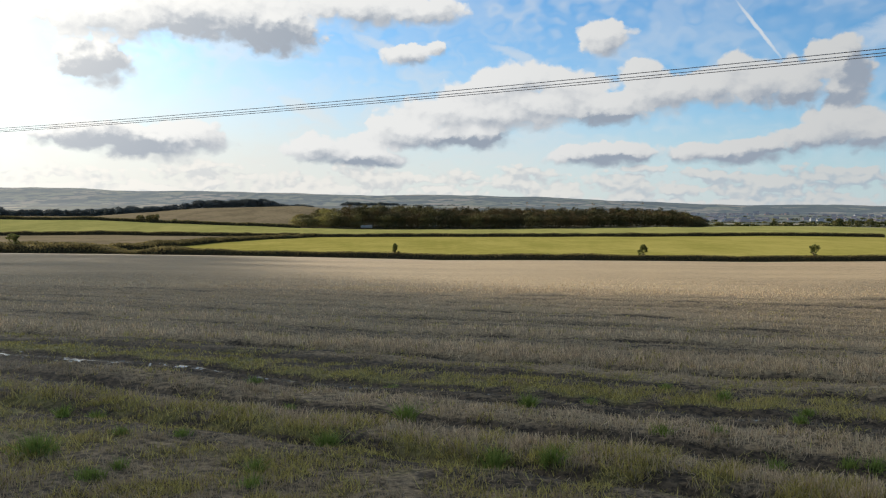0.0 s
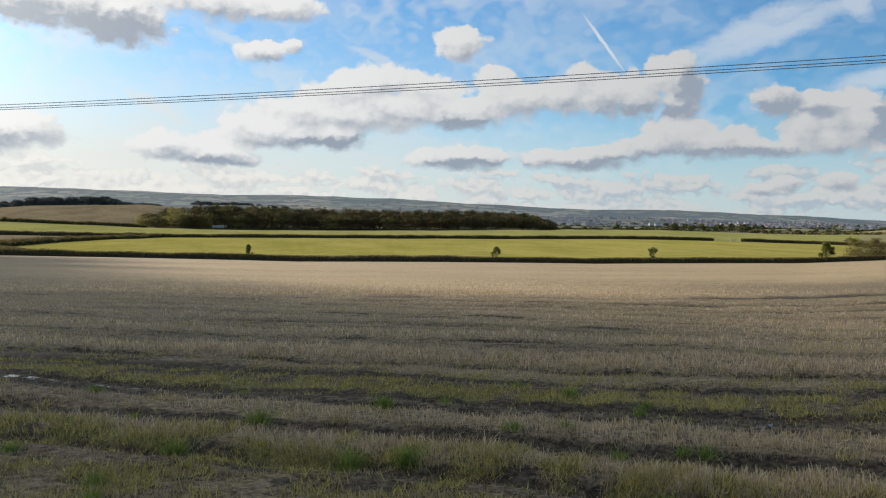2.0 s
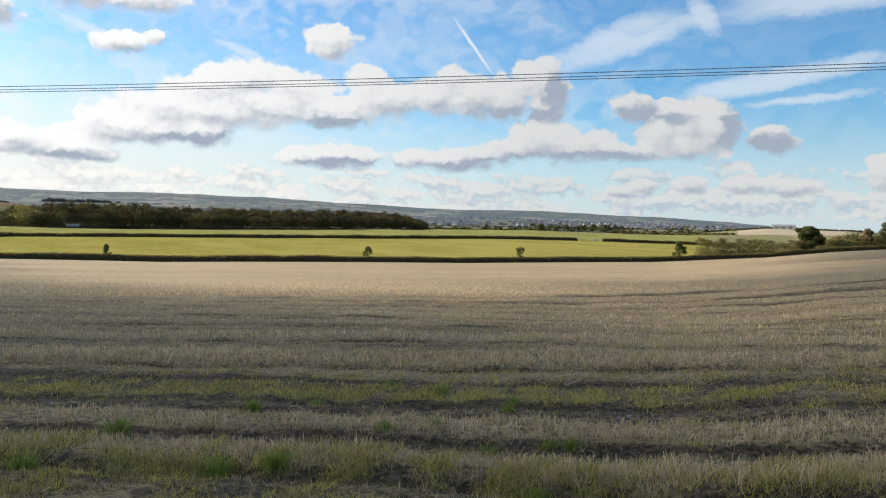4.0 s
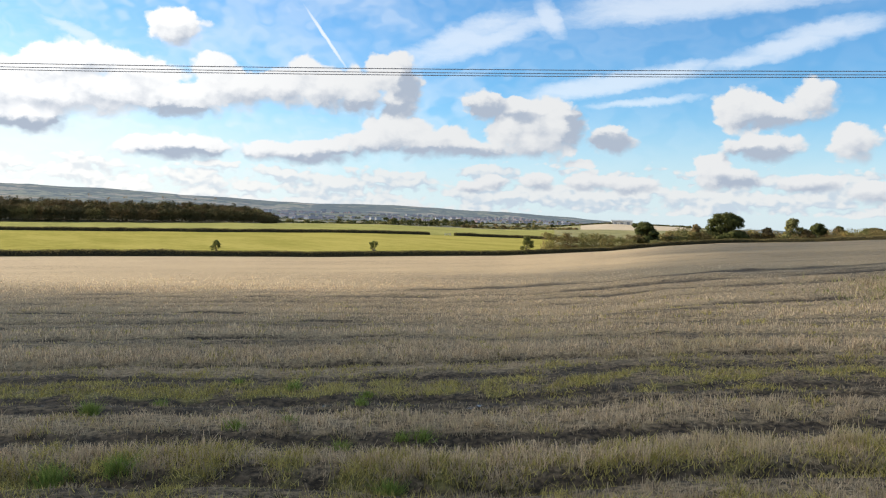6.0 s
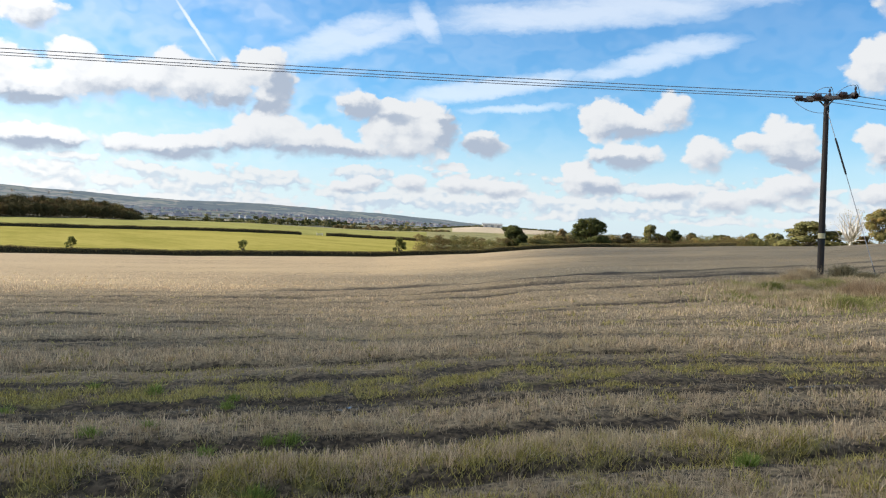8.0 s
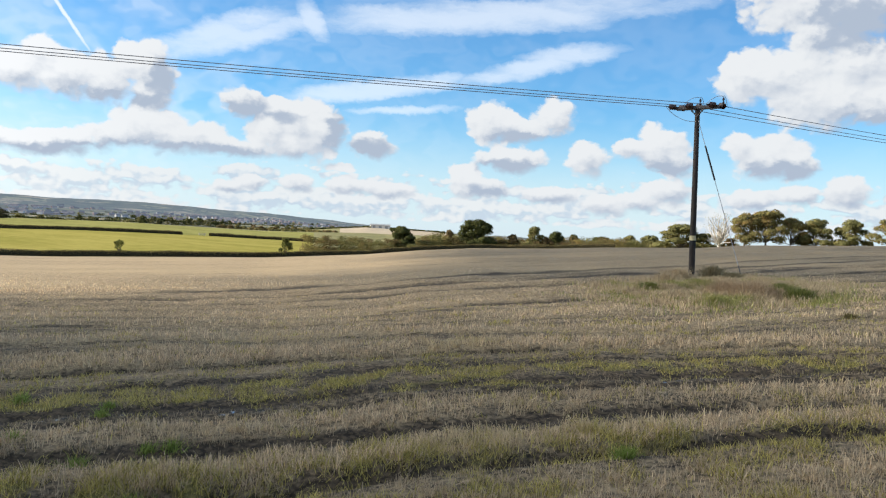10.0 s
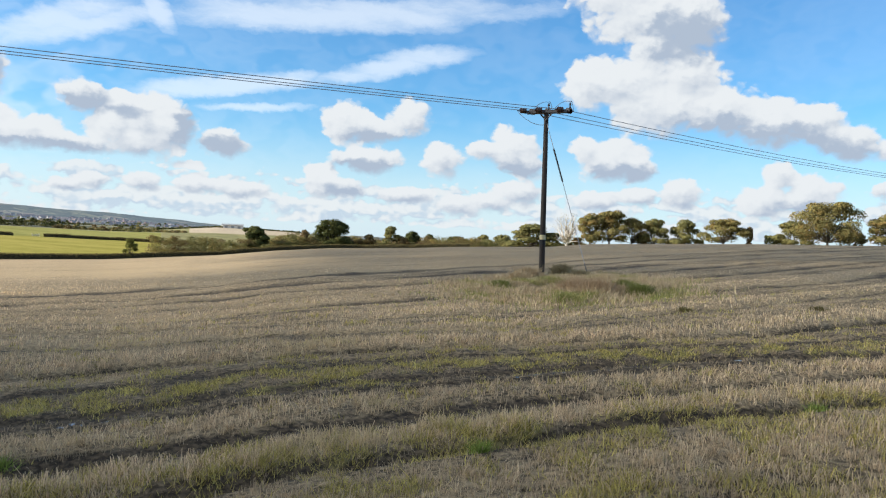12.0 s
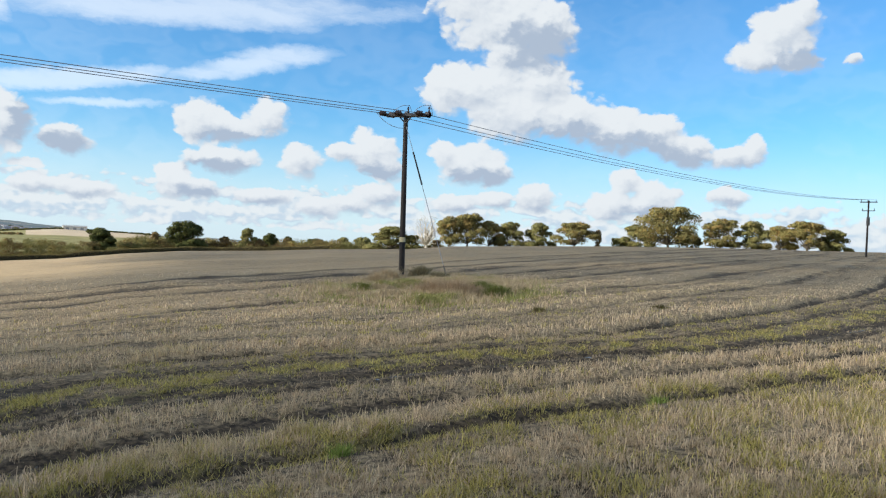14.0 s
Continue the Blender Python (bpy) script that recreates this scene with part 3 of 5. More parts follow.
def cover(x, y):
    """Straw, weeds and wet ground, each 0 to 1, and the height of the standing stubble."""
    c = row_of(x, y) + 0.07 * waves(x, y, 4.0, 3) + 0.03 * waves(x, y, 0.9, 43)
    side = ahead_side(x, y)
    far = np.clip((c - 13.3) / 0.5, 0, 1)
    left = np.clip((3.0 - x) / 7.0, 0, 1) * (1 - far)
    right = np.clip((x - 5) / 8, 0, 1) * np.clip((6.6 - c) / 0.6, 0, 1)
    within = np.interp(c, PASSES, range(len(PASSES))) % 1.0 * np.where(c > PASSES[-1], 0, 1)
    stand = np.exp(-2.2 * within)
    low = np.interp(np.hypot(x, y), [15, 30, 60], [1.0, 0.62, 0.3])
    fine = np.tanh(1.6 * np.sin(2 * math.pi * (c / 1.22 + 0.2 * waves(x, y, 9.0, 17)))) * side * np.clip((c - 14) / 3, 0, 1)
    straw = np.interp(c, BAND, BAND_STRAW) * (1 - far) + far * (0.34 + 0.60 * stand) + 0.10 * waves(2.5 * c, 0.5 * x, 3.4, 5) + 0.08 * fine + 0.12 * right - 0.19 * left
    straw = straw - 0.34 * (0.5 + 0.5 * np.sin(2 * math.pi * (c / 3.3 + 0.15 * waves(x, y, 25.0, 18)))) ** 3 * np.clip((c - 34) / 3, 0, 1) * side
    gone = bare(x, y, c)
    straw = straw * (1 - gone) + gone * (0.16 * far * np.clip((c - 16) / 3, 0, 1) - 0.15)
    weed = np.interp(c, BAND, BAND_WEED) * np.clip(0.75 + 0.65 * waves(x, y, 1.1, 49), 0.05, 1.3) + 0.10 * waves(3.0 * c, 0.5 * x, 4.0, 6)
    weed = weed + np.clip((6 - x) / 4, 0, 1) * (0.40 * bump(c, 10.55, 0.24) + 0.15 * bump(c, 7.3, 0.4))
    straw = straw - 0.16 * np.clip((6 - x) / 4, 0, 1) * bump(c, 7.3, 0.5)
    weed = weed + 0.20 * right + left * (0.12 + 0.22 * waves(x, y, 1.5, 47)) * np.clip((9 - c) / 2, 0, 1)
    weed = weed + far * (0.06 * waves(x, y, 9.0, 7) + 0.25 * bump(c, 17.0, 2.2) * np.clip(0.2 + waves(x, y, 6.0, 48), 0, 1) * np.clip((x - 6) / 8, 0, 1))
    weed = weed * (1 - 0.6 * gone)
    wet = 0.50 * bump(c, 8.0, 0.25) + 0.50 * bump(c, 9.8, 0.3) + 0.25 * bump(c, 6.5, 0.2) + 0.25 * np.clip((2.0 - x) / 9.0, 0, 1) * bump(c, 10.0, 2.2) + 0.14 * waves(x, y, 1.6, 8)
    tall = (np.interp(c, BAND, BAND_TALL) * (1 - far) + far * (0.035 + 0.105 * stand) * low) * (1 - 0.75 * gone) + 0.008 * fine + 0.05 * right - 0.02 * left
    return straw, weed, wet, np.maximum(tall, 0.025)


def mound(x, y):
    """The unploughed rise round the power pole, long towards the lane."""
    u, v = (x - 29.0) * 0.906 + (y - 13.2) * 0.423, (y - 13.2) * 0.906 - (x - 29.0) * 0.423
    return np.exp(-((u / 11.5) ** 2 + (v / (3.7 + 0.7 * np.sin(u * 0.7))) ** 2) ** 1.6)


def relief(x, y):
    r = np.hypot(x, y)
    near = np.clip((220 - r) / 100, 0, 1)
    c = row_of(x, y)
    z = near * (0.03 * waves(x, y, 7.0, 11) + 0.02 * waves(x, y, 1.6, 12)) * np.clip(r / 3, 0, 1)
    dip = 0 * c
    for at, wide, deep in FURROWS:
        dip = dip + deep * bump(c, at, wide * 1.3)
    z = z - near * dip * ahead_side(x, y) * np.clip((85 - r) / 50, 0.1, 1)
    return z - 0.04 * mound(x, y) + np.clip((r - 240) / 300, 0, 1) * (0.25 * waves(x, y, 90.0, 13))


def mesh_of(name, verts, faces, mat, smooth=False, many=None):
    """A mesh from arrays: faces all of one size, or a list."""
    me = bpy.data.meshes.new(name)
    verts, faces = np.asarray(verts, np.float32), np.asarray(faces, np.int32)
    me.vertices.add(len(verts))
    me.vertices.foreach_set("co", verts.ravel())
    k = faces.shape[1]
    me.loops.add(faces.size)
    me.loops.foreach_set("vertex_index", faces.ravel())
    me.polygons.add(len(faces))
    me.polygons.foreach_set("loop_start", np.arange(0, faces.size, k, dtype=np.int32))
    for one in mat if isinstance(mat, (list, tuple)) else [mat]:
        me.materials.append(one)
    if many is not None:
        me.polygons.foreach_set("material_index", np.asarray(many, np.int32))
    me.polygons.foreach_set("use_smooth", np.full(len(faces), smooth))
    me.update(calc_edges=True)
    me.validate()
    return me


def part_of(name, me, parent=None, label=""):
    ob = new(name, me)
    if parent:
        ob.parent = parent
    return tagged(ob, label)


def build_ground():
    az = np.concatenate([np.arange(-40, 104.9, 0.45), np.arange(105, 319.9, 2.5)])
    ahead = [0.02]
    while ahead[-1] < 3500:
        a = ahead[-1]
        ahead.append(a * (1.0075 if a < 120 else 1.02 if a < 900 else 1.035) + (0.06 if a < 3 else 0))
    ahead = np.array(ahead)
    if len(az) % 2:
        az = np.delete(az, -1)
    for line in (FIELD_END, 225, 430, 600, 900, 1500, 2400):
        ahead[np.argmin(abs(ahead - line))] = line
    ahead[-1] = 3500
    A, Y = np.meshgrid(az, ahead)
    r = along(soften(A), Y)
    x, y = r * np.sin(np.radians(A)), r * np.cos(np.radians(A))
    z = height_at(A, Y) + relief(x, y) + np.clip((Y - 1500) / 2000, 0, 1) * (6.0 * waves(x, y, 900.0, 14) + 2.0 * waves(x, y, 260.0, 15))
    n, m = A.shape
    verts = np.concatenate([np.stack([x, y, z], -1).reshape(-1, 3), [[0, 0, 0]]])
    i, j = np.meshgrid(np.arange(n - 1), np.arange(m), indexing="ij")
    j2 = (j + 1) % m
    faces = np.stack([i * m + j, i * m + j2, (i + 1) * m + j2, (i + 1) * m + j], -1).reshape(-1, 4)
    fa, fy = soften(A[:-1] + 0.22).ravel(), (Y[:-1] * 1.003).ravel()
    divide = np.interp(fa, [-26, -20, -9.5], [186, 214, 430])
    kind = np.where(fy < FIELD_END, 0, np.where(fy < 430, np.where(fy < divide, 1, 3), np.where(fy < 600, 2, 6)))
    mid = (fy >= 600) & (fy < 900)
    kind = np.where(mid & (fa < -8), 3, kind)
    kind = np.where(mid & (fa >= -8) & (fa < 18), 5, kind)
    kind = np.where(mid & (fa > 39) & (fa < 47) & (fy > 640), 4, kind)
    kind = np.where((fy > FIELD_END) & (fy < 900) & (fa > 47), 6, kind)
    kind = np.where((fy > 250) & (fy < 640) & (fa > 37.5) & (fa <= 47), 6, kind)
    kind = np.where(fy >= 900, 7, kind)
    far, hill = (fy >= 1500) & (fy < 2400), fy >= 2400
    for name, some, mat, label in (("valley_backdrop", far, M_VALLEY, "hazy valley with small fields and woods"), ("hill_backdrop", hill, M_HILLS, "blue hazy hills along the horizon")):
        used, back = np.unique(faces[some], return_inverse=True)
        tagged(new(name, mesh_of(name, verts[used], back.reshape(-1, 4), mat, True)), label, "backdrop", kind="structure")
    faces, kind = faces[fy < 1500], kind[fy < 1500]
    middle = np.array([(len(verts) - 1, j, j + 1, (j + 2) % m) for j in range(0, m, 2)])
    middle[:, 0] = faces.max() + 1
    verts = np.concatenate([verts[: faces.max() + 1], [[0, 0, 0]]])
    faces, kind = np.concatenate([faces, middle]), np.concatenate([kind, 0 * middle[:, 0]])
    me = mesh_of("ground", verts, faces, [M_STUBBLE, M_GREEN, M_GREEN_FAR, M_TAN, M_CREAM, M_FLOOR, M_ROUGH, M_FAR], True, kind)
    px, py = verts[:, 0].astype(float), verts[:, 1].astype(float)
    straw, weed, wet, tall = cover(px, py)
    hill = mound(px, py)
    straw = straw - 0.11 * np.clip((26 - np.hypot(px, py)) / 14, 0, 1)
    weed, wet = weed + 0.38 * hill, wet * (1 - hill)
    for name, values in (("straw", straw), ("weed", weed), ("wet", wet), ("row", row_of(px, py))):
        me.attributes.new(name, "FLOAT", "POINT").data.foreach_set("value", np.asarray(values, np.float32))
    tagged(new("ground", me), "rolling farmland, stubble field sloping to green crops", "ground", kind="structure")


build_ground()


# ---- plants ----
def leaf_quads(rng, places, size, facing=None):
    """A small leaf clump, one quad each, at the places, facing outwards with some disorder."""
    n = len(places)
    out = rng.normal(size=(n, 3))
    if facing is not None:
        out = facing + 0.30 * out
    out /= np.linalg.norm(out, axis=1)[:, None]
    a = np.cross(out, rng.normal(size=(n, 3)))
    a /= np.linalg.norm(a, axis=1)[:, None]
    b = np.cross(out, a)
    s = (size * rng.uniform(0.6, 1.3, n))[:, None]
    a, b = a * s, b * s * rng.uniform(0.6, 1.0, n)[:, None]
    v = np.stack([places - a, places - b * 0.9, places + a * 0.9, places + b], 1).reshape(-1, 3)
    return v, np.arange(4 * n).reshape(-1, 4)


def tubes(rods, sides=6):
    """Tapered rods, each (from, to, radius, radius), as one set of quads."""
    V, F = [], []
    for p, q, ra, rb in rods:
        p, q = np.array(p, float), np.array(q, float)
        d = (q - p) / max(np.linalg.norm(q - p), 1e-6)
        u = np.cross(d, (0.3, 0.9, 0.2) if abs(d[2]) > 0.7 else (0, 0, 1))
        u /= np.linalg.norm(u)
        w = np.cross(d, u)
        base = len(V)
        for c, r in ((p, ra), (q, rb)):
            for s in range(sides):
                t = 2 * math.pi * s / sides
                V.append(c + r * (math.cos(t) * u + math.sin(t) * w))
        for s in range(sides):
            s2 = (s + 1) % sides
            F.append((base + s, base + s2, base + sides + s2, base + sides + s))
    return np.array(V), np.array(F)


def crown_points(rng, lobes, count):
    """Places near the skins of the lobes, thicker above."""
    out = []
    size = np.array([l[3] * l[4] for l in lobes])
    pick = rng.choice(len(lobes), count, p=size / size.sum())
    d = rng.normal(size=(count, 3))
    d /= np.linalg.norm(d, axis=1)[:, None]
    d[:, 2] = np.where((d[:, 2] < -0.2) & (rng.uniform(size=count) < 0.6), -d[:, 2], d[:, 2])
    L = np.array(lobes)[pick]
    rad = rng.uniform(0.62, 1.05, count)[:, None]
    return L[:, :3] + d * rad * np.stack([L[:, 3], L[:, 3], L[:, 4]], -1), d


def tree_meshes(seed, high, wide, clear, lobes, count, leaf, leaves, bark=None, lean=0.0):
    """Trunk with limbs, and crown: heights in metres; clear: the bare trunk's share."""
    rng = np.random.RandomState(seed)
    R = wide / 2
    blobs = []
    base = high * clear
    for n in range(lobes):
        t = rng.uniform(0, 2 * math.pi)
        level = rng.uniform(0.02, 0.90)
        reach = R * math.sqrt(1 - level ** 2) * rng.uniform(0.50, 0.82)
        s = R * rng.uniform(0.20, 0.34) * (1.1 - 0.3 * level)
        blobs.append((reach * math.cos(t) + lean * level * high, reach * math.sin(t), base + (high - base) * level, s, s * rng.uniform(0.6, 0.85)))
    blobs.append((lean * high * 0.8, 0, high - R * 0.32, R * 0.42, R * 0.32))
    blobs.append((0, 0, base + (high - base) * 0.56, R * 0.48, (high - base) * 0.30))
    rods, fork = [], high * max(clear, 0.12) * 0.95
    girth = max(0.10, high * 0.026)
    rods.append(((0, 0, -0.4), (0, 0, fork * 0.5), girth * 1.35, girth))
    rods.append(((0, 0, fork * 0.5), (0, 0, fork), girth, girth * 0.85))
    for b in blobs:
        tip = np.array(b[:3])
        mid = np.array((tip[0] * 0.45, tip[1] * 0.45, fork + (tip[2] - fork) * 0.45)) + rng.normal(0, 0.04 * high, 3) * (1, 1, 0.5)
        rods.append(((0, 0, fork * 0.97), mid, girth * 0.5, girth * 0.3))
        rods.append((mid, tip, girth * 0.3, girth * 0.10))
    v, f = tubes(rods)
    trunk = mesh_of("trunk", v, f, bark or M_BARK, True)
    places, facing = crown_points(rng, blobs, count)
    v, f = leaf_quads(rng, places, leaf, facing)
    return trunk, mesh_of("crown", v, f, leaves)


def plant_tree(name, meshes, x, y, turn=0.0, size=1.0, label="", category="tree", group="", sink=0.0):
    root = new(name)
    for part, me in zip(("trunk", "crown"), meshes):
        part_of(part, me, root)
    root.matrix_basis = pose(x, y, ground_z(x, y) - sink, 0, 0, turn) @ Matrix.Diagonal((size, size, size, 1))
    return tagged(root, label, category, group)


def hedge(name, ends, high, wide, label, leaf=0.22, per_metre=34, leaves=None, seed=1, rough=0.25, group="hedgerows"):
    """A clipped or ragged hedge along a line of (bearing, ahead) places: twiggy core and leaves."""
    rng = np.random.RandomState(seed)
    P = np.array([spot(a, d) for a, d in ends])
    seg = np.linalg.norm(np.diff(P[:, :2], axis=0), axis=1)
    total = seg.sum()
    s_at = np.r_[0, np.cumsum(seg)]
    steps = np.linspace(0, total, max(8, int(total / 4.0)))
    cx, cy = np.interp(steps, s_at, P[:, 0]), np.interp(steps, s_at, P[:, 1])
    cz = np.array([ground_z(a, b) for a, b in zip(cx, cy)])
    tx, ty = np.gradient(cx), np.gradient(cy)
    l = np.hypot(tx, ty)
    nx, ny = -ty / l, tx / l
    top = high * (1 + rough * waves(steps, 0 * steps, 22.0, seed) + 0.4 * rough * waves(steps, 0 * steps, 6.0, seed + 1))
    prof = [(-0.40, -0.3), (-0.42, 0.5), (-0.24, 0.78), (0.24, 0.78), (0.42, 0.5), (0.40, -0.3)]
    V = [[(cx[i] + nx[i] * o * wide, cy[i] + ny[i] * o * wide, cz[i] + (h * top[i] if h > 0 else h)) for o, h in prof] for i in range(len(steps))]
    V, n = np.array(V).reshape(-1, 3), len(prof)
    F = [(i * n + j, i * n + j + 1, (i + 1) * n + j + 1, (i + 1) * n + j) for i in range(len(steps) - 1) for j in range(n - 1)]
    root = new(name)
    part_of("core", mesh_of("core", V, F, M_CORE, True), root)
    count = int(total * per_metre)
    s = rng.uniform(0, total, count)
    o = rng.uniform(-0.55, 0.55, count)
    h = 1 - np.abs(rng.normal(0, 0.42, count))
    h = np.where(h < 0.02, rng.uniform(0, 1, count), h) * 0.94
    t = np.interp(s, steps, top)
    places = np.stack([np.interp(s, steps, cx) + np.interp(s, steps, nx) * o * wide, np.interp(s, steps, cy) + np.interp(s, steps, ny) * o * wide,
                       np.interp(s, steps, cz) + np.maximum(h, 0.03) * t], -1)
    facing = np.stack([np.interp(s, steps, nx) * o * 2, np.interp(s, steps, ny) * o * 2, h ** 2], -1)
    v, f = leaf_quads(rng, places, leaf, facing)
    part_of("foliage", mesh_of("foliage", v, f, leaves or M_HEDGE), root)
    return tagged(root, label, "hedge", group)


hedge("field_hedge", [(a, FIELD_END + 1) for a in np.arange(-19.5, 59, 2.0)], 1.5, 1.7, "dark clipped hawthorn hedge along the stubble field", 0.12, 120, rough=0.12)
hedge("ragged_hedge", [(a, FIELD_END + 2 + 2 * math.sin(a)) for a in np.arange(-38, -16.5, 1.5)], 1.9, 5.4, "ragged overgrown hedge between stubble and tan field", 0.2, 150, seed=2, rough=0.45)
hedge("slanting_hedge", [(-28, 188), (-25, 190), (-20.5, 212), (-16, 292), (-12.5, 365), (-9.2, 431)], 1.9, 4.0, "ragged dark hedge slanting up between two fields", 0.26, 80, seed=3, rough=0.35)
hedge("middle_hedge", [(a, 430) for a in np.arange(-9.4, 29.3, 2.0)], 2.0, 2.2, "dark straight hedge between two green fields", 0.2, 75, seed=4, rough=0.12)
hedge("middle_hedge", [(a, 431 - 6 * max(0, a - 34)) for a in np.arange(30.4, 41.0, 1.5)], 2.1, 2.2, "dark straight hedge beyond a field gate", 0.2, 75, seed=5, rough=0.15)
hedge("left_hedge", [(a, 430) for a in np.arange(-38, -9.3, 2.0)], 2.3, 2.4, "dark hedge behind the tan field", 0.24, 70, seed=6, rough=0.2)
hedge("far_hedge", [(a, 601) for a in np.arange(-38, -8.5, 2.0)], 2.5, 3.0, "dark hedge at the foot of a bare hill field", 0.42, 30, seed=7, rough=0.2)

# small hedgerow trees
small = [tree_meshes(21 + n, h, w, 0.2, 9, 620, 0.16, M_YOUNG) for n, (h, w) in enumerate(((3.4, 2.3), (3.6, 3.2), (3.8, 4.0), (5.2, 5.4)))]
small[3] = tree_meshes(24, 5.2, 5.0, 0.08, 14, 2200, 0.17, M_YOUNG)
for me, az, ahead in zip(small, (-3.4, 13.9, 24.7, 35.5), (182, 182, 182, 182)):
    x, y, z = spot(az, ahead)
    plant_tree("hedgerow_tree", me, x, y, az * 7, 1.0, "small young tree growing out of the field hedge", "tree", "young hedge trees")
x, y, z = spot(-28.0, 182)
plant_tree("hedgerow_tree", small[2], x, y, 30, 1.15, "small young tree growing out of the field hedge", "tree", "young hedge trees")


def at_range(az, far, el_top, span, kind, name, label, category="tree", group="", sink=0.2):
    """A tree at a bearing and distance; its top's height over the horizon and its width, in degrees."""
    x, y = far * math.sin(radians(az)), far * math.cos(radians(az))
    z = ground_z(x, y) - sink
    meshes, high, wide = kind
    root = plant_tree(name, meshes, x, y, 0, 1.0, label, category, group, sink)
    up, out = (EYE + far * math.tan(radians(el_top)) - z) / high, 1.12 * far * radians(span) / wide
    root.matrix_basis = pose(x, y, z, 0, 0, az * 37 % 360) @ Matrix.Diagonal((out, out, up, 1))
    return root


def kind_of(seed, high, wide, clear, lobes, count, leaf, leaves, bark=None):
    return tree_meshes(seed, high, wide, clear, lobes, count, leaf, leaves, bark), high, wide


ROUND = kind_of(41, 8, 9, 0.03, 24, 10000, 0.24, M_DARKLEAF)
DOME = kind_of(42, 11, 15, 0.05, 32, 16000, 0.26, M_DARKLEAF)
OAK_A = kind_of(43, 12, 16, 0.16, 22, 8500, 0.27, M_OAK)
OAK_B = kind_of(44, 12, 14, 0.14, 19, 7800, 0.27, M_OAK)
OAK_C = kind_of(45, 15, 24, 0.10, 34, 15000, 0.28, M_OAK)
OAK_D = kind_of(46, 11, 13, 0.10, 18, 7600, 0.27, M_OLIVE)
BUSH_A = kind_of(47, 4, 6, 0.02, 10, 1000, 0.26, M_OLIVE)
BUSH_B = kind_of(48, 4, 5, 0.02, 9, 900, 0.26, M_RUST)
BARE = kind_of(49, 12, 9, 0.16, 48, 420, 0.10, M_YELLOW, M_PALEBARK)

at_range(43.5, 300, 0.05, 2.2, ROUND, "round_tree", "round dark green tree behind the field hedge")
at_range(48.9, 320, 0.80, 2.9, DOME, "oak_tree", "broad dark green oak behind the field hedge")
for az, far, el, span, kind, label in (
    (46.9, 310, -0.05, 1.1, BUSH_B, "russet"), (51.4, 320, -0.15, 1.3, BUSH_B, "russet"), (53.7, 330, -0.2, 1.2, BUSH_B, "russet"), (58.7, 340, -0.2, 1.5, BUSH_A, "olive green"),
    (61.0, 330, 0.25, 1.6, BUSH_A, "olive green"), (64.3, 300, 0.55, 1.7, BUSH_A, "olive green"), (66.0, 300, 0.3, 1.3, BUSH_B, "russet"), (77.3, 300, 1.5, 1.0, BUSH_B, "russet"), (78.6, 300, 1.0, 1.4, BUSH_A, "olive green"),
    (83.9, 300, 1.3, 1.0, BUSH_B, "russet"), (91.9, 300, 1.4, 1.4, BUSH_B, "russet"),
):
    at_range(az, far, el, span, kind, "bush", label + " bush at the edge of the fields", "bush", "bushes along the field edge")
for az, far, el, span, kind, shade in (
    (52.9, 330, 0.50, 1.5, OAK_D, "olive green"), (54.4, 345, 0.22, 1.5, DOME, "dark green"), (55.6, 350, 0.06, 1.2, DOME, "dark green"), (57.6, 360, 0.0, 1.9, DOME, "dark green"),
    (59.5, 360, 0.20, 1.5, OAK_D, "olive green"), (60.6, 360, 0.22, 1.3, OAK_D, "olive green"), (62.9, 300, 1.12, 4.0, OAK_D, "olive green"),
    (66.9, 290, 2.05, 2.4, OAK_B, "golden brown"), (68.2, 292, 2.25, 2.9, OAK_A, "golden brown"), (69.7, 295, 1.85, 2.3, OAK_B, "golden brown"), (71.2, 296, 1.82, 2.3, OAK_D, "olive brown"),
    (73.2, 298, 1.85, 2.4, OAK_D, "olive brown"), (75.7, 294, 1.95, 3.4, OAK_A, "golden green"), (82.0, 288, 3.28, 4.7, OAK_C, "large golden brown"), (79.9, 296, 2.0, 2.6, OAK_D, "olive brown"),
    (85.4, 292, 2.6, 3.0, OAK_B, "golden brown"), (87.4, 296, 2.5, 2.8, OAK_D, "olive brown"), (89.0, 294, 2.25, 2.4, OAK_B, "golden brown"), (90.7, 290, 2.55, 3.2, OAK_A, "golden brown"),
    (92.3, 296, 2.1, 2.2, OAK_D, "olive brown"), (96.6, 280, 2.4, 3.0, OAK_B, "golden brown"),
):
    at_range(az, far, el, span, kind, "oak_tree", shade + " oak in autumn leaf on the field crest", "tree", "trees on the skyline")
at_range(65.3, 296, 2.15, 2.7, BARE, "bare_tree", "pale leafless tree with fine branches")


